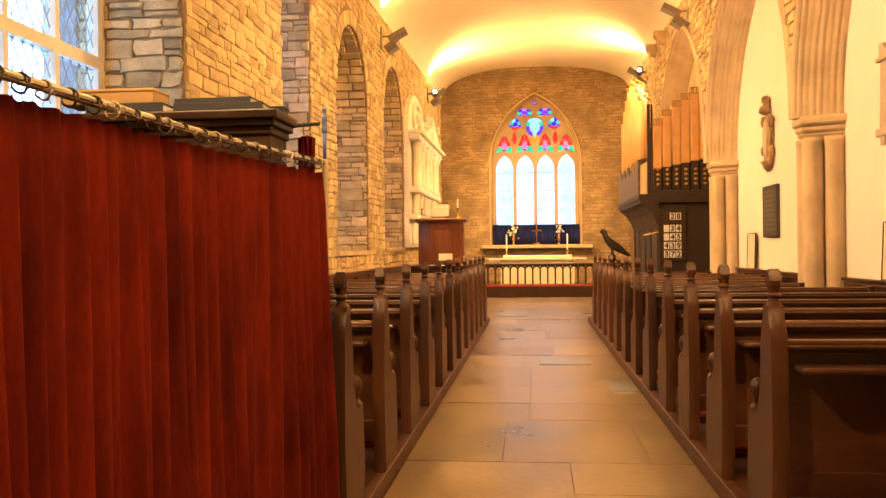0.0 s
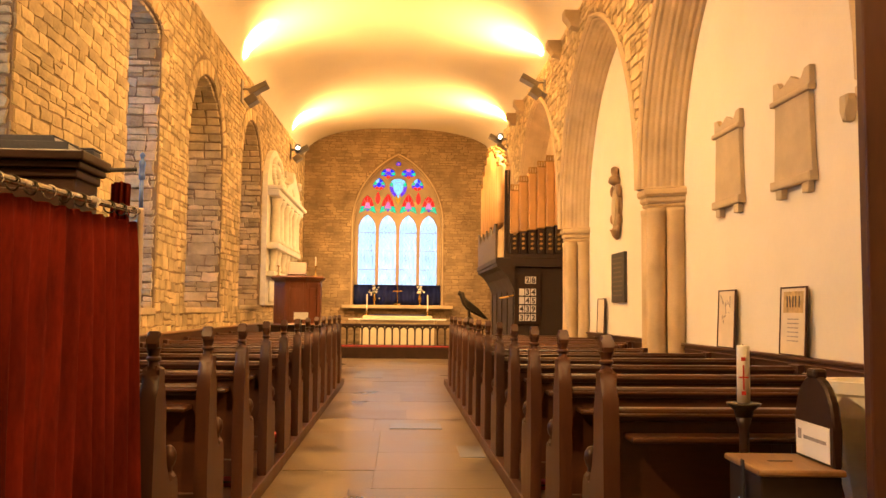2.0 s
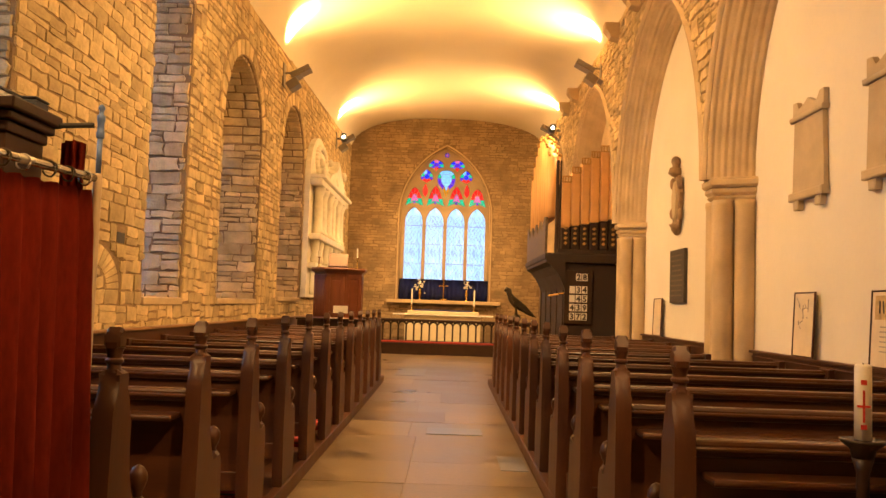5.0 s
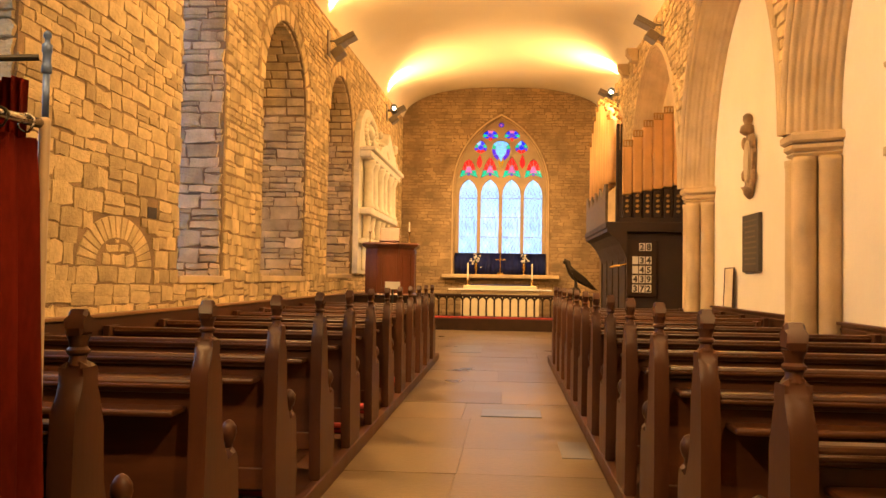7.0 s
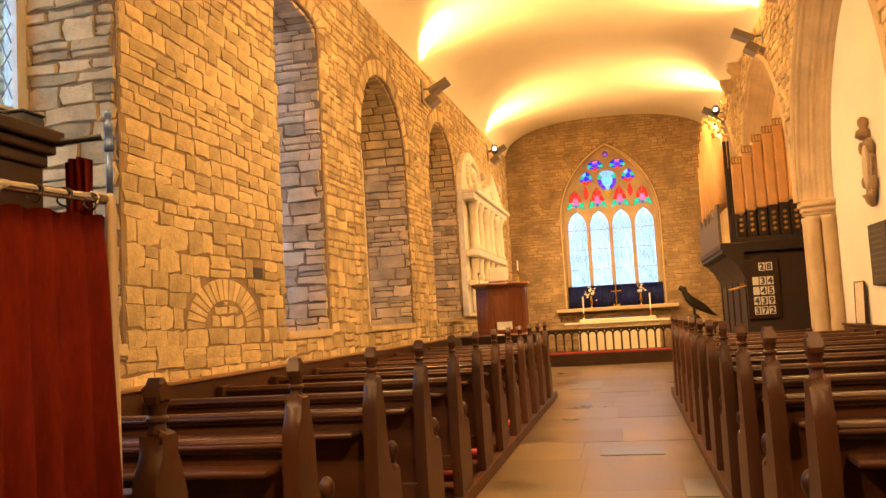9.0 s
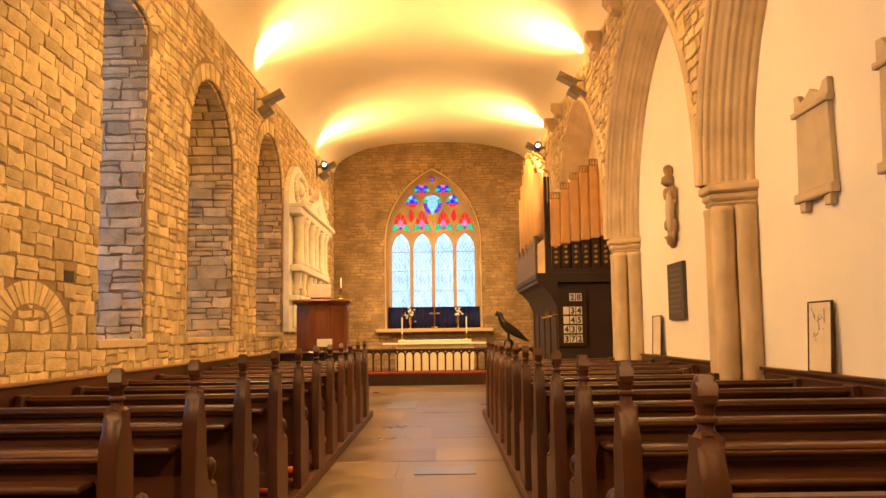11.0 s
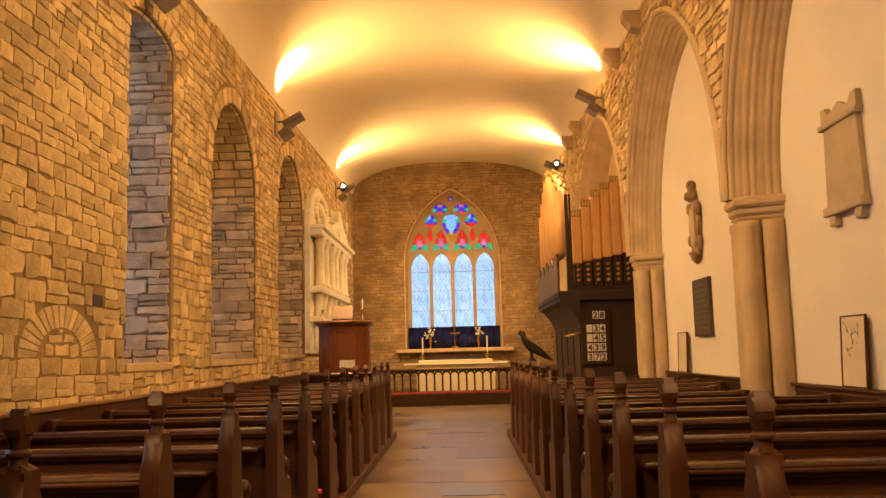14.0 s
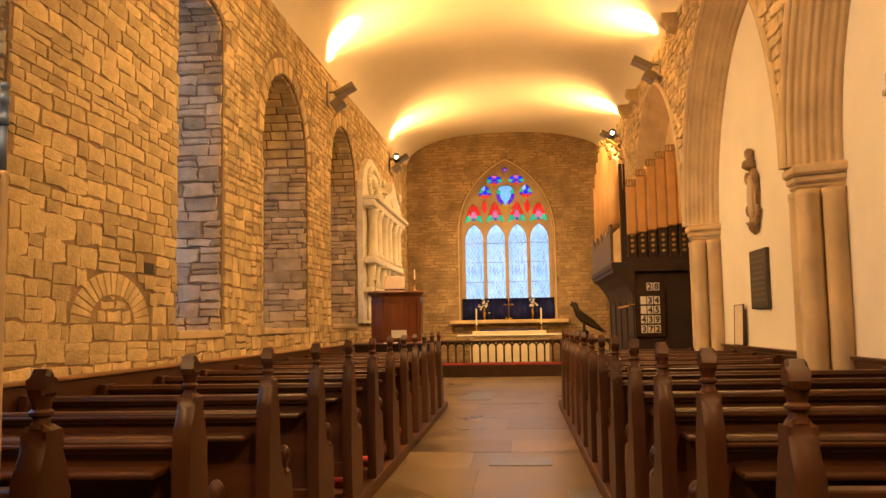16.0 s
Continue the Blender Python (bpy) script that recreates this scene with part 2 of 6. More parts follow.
def prism(bm, pts, depth, m=None, bevel=0.0):
    """A flat outline in (u, v) as the xy plane, extruded along +z by depth, then moved by m."""
    lo = [bm.verts.new((u, v, 0)) for u, v in pts]
    hi = [bm.verts.new((u, v, depth)) for u, v in pts]
    n = len(pts)
    f1, f2 = bm.faces.new(lo[::-1]), bm.faces.new(hi)
    for k in range(n):
        bm.faces.new((lo[k], lo[(k + 1) % n], hi[(k + 1) % n], hi[k]))
    vs = lo + hi
    if bevel:
        es = list({e for f in (f1, f2) for e in f.edges})
        out = bmesh.ops.bevel(bm, geom=es, offset=bevel, segments=1, affect="EDGES")
        vs = list({v for v in vs if v.is_valid} | {v for f in out["faces"] for v in f.verts})
    if m is not None:
        bmesh.ops.transform(bm, matrix=m, verts=vs)
    return bm


def tube(bm, pts, r, segs=8):
    """A round bar along points."""
    rings = []
    pts = [Vector(p) for p in pts]
    for k, p in enumerate(pts):
        d = (pts[min(k + 1, len(pts) - 1)] - pts[max(k - 1, 0)]).normalized()
        side = d.cross(Vector((0, 0, 1)))
        side = side.normalized() if side.length > 1e-3 else Vector((1, 0, 0))
        up = side.cross(d)
        rr = r[k] if isinstance(r, (list, tuple)) else r
        rings.append([bm.verts.new(p + rr * (math.cos(2 * math.pi * j / segs) * side + math.sin(2 * math.pi * j / segs) * up)) for j in range(segs)])
    for a, b in zip(rings, rings[1:]):
        for j in range(segs):
            bm.faces.new((a[j], a[(j + 1) % segs], b[(j + 1) % segs], b[j]))
    bm.faces.new(rings[0][::-1])
    bm.faces.new(rings[-1])
    return bm


def plate(outer, holes, thick, m):
    """A wall from an outline and holes in (u, z), thick along its third axis, moved by m."""
    bm = bmesh.new()
    edges = []
    for loop in [outer] + holes:
        vs = [bm.verts.new((u, v, 0)) for u, v in loop]
        edges += [bm.edges.new((vs[k], vs[(k + 1) % len(vs)])) for k in range(len(vs))]
    bmesh.ops.triangle_fill(bm, use_beauty=True, use_dissolve=False, edges=edges)
    out = bmesh.ops.extrude_face_region(bm, geom=bm.faces[:])
    bmesh.ops.translate(bm, vec=(0, 0, thick), verts=[g for g in out["geom"] if isinstance(g, bmesh.types.BMVert)])
    bmesh.ops.recalc_face_normals(bm, faces=bm.faces[:])
    bmesh.ops.transform(bm, matrix=m, verts=bm.verts[:])
    return bm


def round_arch(u0, u1, z0, spring, rise, n=14):
    """An arched opening's outline, from the sill round the head."""
    c, h = (u0 + u1) / 2, (u1 - u0) / 2
    pts = [(u0, z0), (u1, z0)]
    for k in range(n + 1):
        a = math.pi * k / n
        pts.append((c + h * math.cos(a), spring + rise * math.sin(a)))
    return pts


def pointed_head(u0, u1, spring, apex, n=10):
    """The head of a pointed arch from right springing over the apex to the left one, as two arcs."""
    h, rise = (u1 - u0) / 2, apex - spring
    r = (h * h + rise * rise) / (2 * h)
    top = math.atan2(rise, r - h)
    right = [(u1 - r + r * math.cos(top * k / n), spring + r * math.sin(top * k / n)) for k in range(n + 1)]
    left = [(u0 + u1 - u, v) for u, v in right[-2::-1]]
    return right + left


ALONG_Y_LEFT = Matrix(((0, 0, -1, 0), (1, 0, 0, 0), (0, 1, 0, 0), (0, 0, 0, 1)))   # (u, v, w) -> (-w, u, v)
ALONG_Y_RIGHT = Matrix(((0, 0, 1, 0), (1, 0, 0, 0), (0, 1, 0, 0), (0, 0, 0, 1)))   # (u, v, w) -> (w, u, v)
ALONG_X = Matrix(((1, 0, 0, 0), (0, 0, 1, 0), (0, 1, 0, 0), (0, 0, 0, 1)))         # (u, v, w) -> (u, w, v)


def at_x(x):
    return Matrix.Translation((x, 0, 0))


# ---- setting ----
bm = boxed(-3.6, 5.0, WEST - 0.6, EAST + 0.6, -0.30, FLOOR - 0.014)
tagged(part("floor", bm, M_JOINT), "dark mortar bed under worn flagstones", kind="structure")

# the ceiling is a shallow plastered barrel vault
bm = bmesh.new()
NU, YS = 40, [WEST + (EAST - WEST) * k / 40 for k in range(41)]
under, over = [], []
for y in YS:
    under.append([bm.verts.new((LEFT + (RIGHT - LEFT) * u / NU, y, vault(y, u / NU))) for u in range(NU + 1)])
    over.append([bm.verts.new((LEFT + (RIGHT - LEFT) * u / NU, y, vault(y, u / NU) + 0.2)) for u in range(NU + 1)])
for k in range(40):
    for u in range(NU):
        bm.faces.new((under[k][u], under[k + 1][u], under[k + 1][u + 1], under[k][u + 1]))
        bm.faces.new((over[k][u], over[k][u + 1], over[k + 1][u + 1], over[k + 1][u]))
tagged(part("ceiling", bm, M_CEILING, smooth=True), "cream plastered shallow barrel vault lit by uplighters", kind="structure")

# left wall with deep arched recesses
OPEN_L = [round_arch(3.58, 6.02, 1.26, 3.9, 0.75), round_arch(8.50, 9.64, 1.27, 4.37, 0.14), round_arch(10.98, 13.08, 1.28, 3.55, 0.98), round_arch(14.58, 16.70, 1.33, 3.75, 0.95)]
top = [(EAST, left_top(EAST) + 0.1), (WEST, left_top(WEST) + 0.1)]
bm = plate([(WEST, -0.05), (EAST, -0.05)] + top, OPEN_L, 0.85, at_x(LEFT) @ ALONG_Y_LEFT)
wall_left = tagged(part("wall_north", bm, M_MORTAR), "coursed rubble stone wall with deep arched recesses", kind="structure")

# right wall: an arcade whose arches are filled with whitewashed wall
ARCH = [(-3.0, 4.30), (4.82, 8.76), (9.28, 13.22), (13.74, 18.10), (18.62, 22.40)]
SPRING, SPLAY, HEAD = 2.61, 0.20, 1.2


def apex_of(a, b):
    """The crown of an arch, the same in all bays that are seen."""
    return SPRING + 2.40


FOOT = SPRING - 0.006
outline = [(WEST, FOOT)]
for a, b in ARCH:
    head = pointed_head(a - SPLAY, b + SPLAY, SPRING, apex_of(a, b) + HEAD * SPLAY)
    outline += [(a - SPLAY, FOOT)] + head[::-1] + [(b + SPLAY, FOOT)]
outline += [(EAST, FOOT), (EAST, right_top(EAST) + 0.1), (WEST, right_top(WEST) + 0.1)]
bm = plate(outline, [], 0.38, at_x(RIGHT) @ ALONG_Y_RIGHT)
box(bm, RIGHT, RIGHT + 0.38, ARCH[-1][1] + SPLAY, EAST, -0.05, FOOT)
wall_right = tagged(part("wall_south", bm, M_MORTAR), "rubble stone arcade wall with blocked pointed arches", kind="structure")
part("outer_leaf", boxed(INFILL + 0.26, INFILL + 0.5, WEST, EAST, -0.05, 6.2), M_MORTAR, wall_right)
for k, (a, b) in enumerate(ARCH):
    bm = boxed(INFILL, INFILL + 0.25, a - 0.34, b + 0.34, 0.0, 5.55)
    bare = k == 3
    tagged(part("wall_infill_%d" % (k + 1), bm, M_ASHLAR if bare else M_PLASTER), "bare stone infill behind the organ" if bare else "whitewashed plaster infill of a blocked arch", kind="structure")

# east and west walls
WIN_C, WIN_H, WIN_SILL, WIN_SPRING, WIN_APEX = 0.0, 1.24, 1.42, 3.70, 5.64
win_hole = [(WIN_C - WIN_H, WIN_SILL), (WIN_C + WIN_H, WIN_SILL)] + pointed_head(WIN_C - WIN_H, WIN_C + WIN_H, WIN_SPRING, WIN_APEX, 14)
bm = plate([(LEFT - 0.8, -0.05), (RIGHT + 0.8, -0.05), (RIGHT + 0.8, 6.8), (LEFT - 0.8, 6.8)], [win_hole], 0.7, Matrix.Translation((0, EAST, 0)) @ ALONG_X)
wall_east = tagged(part("wall_east", bm, M_MORTAR), "narrow-coursed brown stone east wall with a pointed window", kind="structure")
bm = boxed(LEFT - 0.8, RIGHT + 0.8, WEST - 0.6, WEST, -0.05, 6.8)
tagged(part("wall_west", bm, M_PLASTER), "plain plastered west wall", kind="structure")

# ---- pews ----
PITCH_L, PITCH_R, FIRST, ROWS = 0.93, 0.895, 3.40, 12
PLINTH = 0.13
END_OUT = [(-0.07, 0.13), (0.31, 0.13), (0.32, 0.30), (0.31, 0.56), (0.295, 0.60), (0.265, 0.625), (0.23, 0.615), (0.205, 0.585), (0.17, 0.58), (0.14, 0.61), (0.12, 0.67), (0.108, 0.75), (0.100, 0.83),
           (0.098, 0.90), (0.094, 0.945), (0.082, 0.985), (0.062, 1.015), (0.040, 1.035), (0.027, 1.052), (0.024, 1.07), (-0.024, 1.07), (-0.027, 1.052), (-0.038, 1.035), (-0.056, 1.015), (-0.072, 0.985), (-0.082, 0.945), (-0.084, 0.90), (-0.084, 0.5)]


END_OUT = [(u * (0.86 if z > 0.64 else 1.0), z) for u, z in END_OUT]


def bench_end(name, x0, x1, parent):
    """A shaped end board that carries a carved finial and a small turned knob."""
    bm = prism(bmesh.new(), END_OUT, x1 - x0, at_x(x0) @ ALONG_Y_RIGHT, bevel=0.014)
    end = part(name, bm, M_WOOD, parent, smooth=True)
    end.data.set_sharp_from_angle(angle=radians(38))
    c = (x0 + x1) / 2
    bm = bmesh.new()
    prof = [(0.026, 1.06), (0.021, 1.075), (0.021, 1.085), (0.029, 1.092), (0.029, 1.099), (0.022, 1.106), (0.024, 1.122), (0.031, 1.137)]
    lathe(bm, prof, 12, Matrix.Translation((c, 0, 0)))
    prism(bm, [(-0.030, 1.135), (0.030, 1.135), (0.033, 1.156), (0.020, 1.172), (0.017, 1.186), (0.008, 1.201), (-0.008, 1.201), (-0.017, 1.186), (-0.022, 1.171), (-0.033, 1.154)], 0.050, at_x(c - 0.025) @ ALONG_Y_RIGHT, bevel=0.008)
    part("finial", bm, M_WOOD, end, smooth=True).data.set_sharp_from_angle(angle=radians(38))
    bm = bmesh.new()
    lathe(bm, [(0.016, 0.60), (0.016, 0.64), (0.024, 0.65), (0.032, 0.675), (0.030, 0.70), (0.018, 0.72), (0.006, 0.728)], 12, Matrix.Translation((c, 0.268, 0)))
    part("knob", bm, M_WOOD, end, smooth=True)
    return end


def pew(x_wall, x_aisle, label, group):
    """A bench from its wall end to its aisle end; the back stands over y = 0 and the seat lies to the east."""
    ob = thing("pew", label, "pew", group)
    s = 1 if x_aisle > x_wall else -1
    a0, a1 = sorted((x_aisle, x_aisle - s * 0.064))
    bench_end("bench_end", a0, a1, ob)
    w0, w1 = sorted((x_wall, x_wall + s * 0.05))
    part("wall_end", prism(bmesh.new(), [(-0.10, 0.13), (0.33, 0.13), (0.33, 0.55), (0.10, 0.62), (0.06, 0.93), (-0.10, 0.93)], w1 - w0, at_x(w0) @ ALONG_Y_RIGHT, bevel=0.006), M_WOOD, ob)
    lo, hi = (w1, a0) if s > 0 else (a1, w0)
    part("top_rail", boxed(lo, hi, -0.045, 0.03, 0.868, 0.92, 0.012), M_WOOD_X, ob)
    part("back_panel", boxed(lo, hi, -0.018, 0.012, 0.36, 0.869), M_WOOD_X, ob)
    part("bottom_rail", boxed(lo, hi, -0.028, 0.02, 0.30, 0.40, 0.006), M_WOOD_X, ob)
    part("book_ledge", boxed(lo + (0.0 if s > 0 else 0.03), hi - (0.03 if s > 0 else 0.0), -0.15, -0.016, 0.80, 0.824, 0.009), M_WOOD_X, ob)
    part("rail_bead", boxed(lo, hi, -0.058, -0.044, 0.885, 0.902, 0.005), M_WOOD_X, ob)
    part("seat", boxed(lo, hi, 0.01, 0.37, 0.42, 0.452, 0.01), M_WOOD_X, ob)
    part("seat_front", boxed(lo, hi, 0.315, 0.34, 0.30, 0.421, 0.004), M_WOOD_X, ob)
    n = 3
    for k in range(1, n):
        x = lo + (hi - lo) * k / n
        part("muntin", boxed(x - 0.04, x + 0.04, -0.026, -0.016, 0.40, 0.798, 0.003), M_WOOD_X, ob)
    for o in ob.children:
        o.location.z = -PLINTH
    return ob


def pew_rows():
    lab_l = "dark-stained oak pew with carved finial beside the rubble wall"
    lab_r = "dark-stained oak pew with carved finial beside the arcade"
    first_l = pew(-2.575, -0.845, lab_l, "pews of the north block")
    first_r = pew(2.93, 0.845, lab_r, "pews of the south block")
    short = pew(2.60, 0.845, "dark-stained oak pew ending at a stone pier", "pews of the south block")
    used = False
    for k in range(ROWS):
        m = pose(0, FIRST + PITCH_L * k, PLINTH)
        if k == 0:
            first_l.matrix_world = m
        else:
            copy_thing(first_l, m)
        y = FIRST + PITCH_R * k
        m = pose(0, y, PLINTH)
        near_pier = any(y + 0.36 > b - 0.05 and y - 0.2 < b + 0.75 for b in (4.30, 8.76, 13.22))
        if near_pier:
            if used:
                copy_thing(short, m)
            else:
                short.matrix_world, used = m, True
        elif y < FIRST + 3 * PITCH_R and not first_r.get("placed"):
            first_r.matrix_world = m
            first_r["placed"] = 1
        else:
            copy_thing(first_r, m)
    del first_r["placed"]


pew_rows()

# boarded platforms under the pews, with a dark kerb along the aisle
for name, x0, x1 in (("pew_platform_north", -2.64, -0.848), ("pew_platform_south", 0.848, 3.01)):
    y1 = FIRST + 0.93 * ROWS
    y0 = 3.26 if x0 < 0 else 2.80
    base = tagged(part(name, boxed(x0, x1, y0, y1, -0.05, PLINTH - 0.012), M_DARK), "low boarded platform under the pews", kind="structure")
    kx0, kx1 = (x1 - 0.05, x1 + 0.01) if x0 < 0 else (x0 - 0.01, x0 + 0.05)
    part("kerb", boxed(kx0, kx1, y0 - 0.01, y1 + 0.01, -0.04, PLINTH + 0.006, 0.008), M_WOOD, base)
    n = 9
    for k in range(n):
        a = (x0 if x0 < 0 else x0 + 0.05) + (x1 - x0 - 0.05) * k / n
        b = (x0 if x0 < 0 else x0 + 0.05) + (x1 - x0 - 0.05) * (k + 1) / n - 0.004
        part("floorboard", boxed(a, b, y0 + 0.01, y1, PLINTH - 0.013, PLINTH), M_WOOD, base)

# ---- rubble stones ----
def courses(u0, u1, z0, z1, rnd, h_lo, h_hi, w_lo, w_hi, free, wander=0.0):
    """Courses of uneven stones over a rectangle; free(u, z) says whether wall is there."""
    out, z = [], z0
    while z < z1 - 0.03:
        h = min(rnd.uniform(h_lo, h_hi) * (1.25 if z < 2.2 else 1.0), z1 - z)
        u = u0 - rnd.uniform(0, 0.2)
        while u < u1:
            w = rnd.uniform(w_lo, w_hi) * (0.6 + 2.6 * h)
            cut = rnd.uniform(0.35, 0.65)
            split = [(z, h)] if h < 0.12 or rnd.random() < 0.55 else [(z, h * cut), (z + h * cut, h * (1 - cut))]
            for zz, hh in split:
                a, b = max(u, u0), min(u + w, u1)
                steps = 5
                ok = [free(a + (b - a) * k / steps, zz + 0.1 * hh) and free(a + (b - a) * k / steps, zz + 0.9 * hh) for k in range(steps + 1)]
                while ok and not ok[0]:
                    ok.pop(0)
                    a += (b - a) / max(1, len(ok)) if ok else 0
                while ok and not ok[-1]:
                    b -= (b - a) / len(ok)
                    ok.pop()
                if ok and all(ok) and b - a > 0.06:
                    out.append((a, zz + wander * math.sin(1.9 * a + 2.3 * zz) + 0.4 * wander * math.sin(5.1 * a + zz), b - a, hh))
            u += w
        z += h
    return out


def stone_verts(rnd, w, h, d, gap):
    """An uneven stone: a back ring on the wall and an inset front face that bulges a little."""
    g = gap / 2
    j = lambda s: rnd.uniform(-s, s)
    jw = min(0.015, h * 0.14)
    ring = [(g + j(jw), g + j(jw)), (w / 2 + j(w * 0.2), g + j(jw)), (w - g + j(jw), g + j(jw)), (w - g + j(jw), h / 2 + j(h * 0.2)), (w - g + j(jw), h - g + j(jw)), (w / 2 + j(w * 0.2), h - g + j(jw)), (g + j(jw), h - g + j(jw)), (g + j(jw), h / 2 + j(h * 0.2))]
    ins = 0.006
    cx, cz = w / 2, h / 2
    front = [(x + (ins if x < cx else -ins) * (abs(x - cx) > 0.2 * w), z + (ins if z < cz else -ins) * (abs(z - cz) > 0.2 * h)) for x, z in ring]
    vs = [(x, z, -0.004) for x, z in ring] + [(x, z, d * rnd.uniform(0.8, 1.0)) for x, z in front] + [(cx + j(w * 0.1), cz + j(h * 0.1), d * rnd.uniform(0.85, 1.1))]
    fs = [(k, (k + 1) % 8, 8 + (k + 1) % 8, 8 + k) for k in range(8)] + [(8 + k, 8 + (k + 1) % 8, 16) for k in range(8)]
    return vs, fs


def stones_joined(name, stones, m, rnd, material, parent, depth=0.012, gap=0.011, flip=False):
    vs, fs = [], []
    for u, z, w, h in stones:
        v, f = stone_verts(rnd, w, h, depth * rnd.uniform(0.6, 1.4), gap)
        n = len(vs)
        vs += [tuple(m @ Vector((u + a, z + b, c))) for a, b, c in v]
        fs += [tuple(n + k for k in (reversed(q) if flip else q)) for q in f]
    me = bpy.data.meshes.new(name)
    me.from_pydata(vs, [], fs)
    me.materials.append(material)
    ob = new(name, me)
    ob.parent = parent
    return tagged(ob, "small rubble stones in courses", kind="stuff")


def inside_arch(pts, u, z):
    """Whether (u, z) lies in a closed outline."""
    hit, n = False, len(pts)
    for k in range(n):
        (a, b), (c, d) = pts[k], pts[(k + 1) % n]
        if (b > z) != (d > z) and u < (c - a) * (z - b) / (d - b) + a:
            hit = not hit
    return hit


NICHE_C, NICHE_Z, NICHE_K, HOLE = 7.36, 1.34, 0.62, (7.87, 1.735, 0.17, 0.09)


def left_free(u, z):
    if any(inside_arch(o, u, z) for o in OPEN_L) or z > left_top(u) + 0.02:
        return False
    for o in OPEN_L:
        c, h = (o[0][0] + o[1][0]) / 2, (o[1][0] - o[0][0]) / 2
        spring = o[2][1]
        if z > spring and math.hypot(u - c, (z - spring) * h / (max(v for _, v in o) - spring)) < h + 0.24:
            return False
    if z > NICHE_Z - 0.02 and math.hypot(u - NICHE_C, (z - NICHE_Z) / NICHE_K) < 0.62:
        return False
    return not (HOLE[0] - 0.01 < u < HOLE[0] + HOLE[2] + 0.01 and HOLE[1] - 0.01 < z < HOLE[1] + HOLE[3] + 0.01)


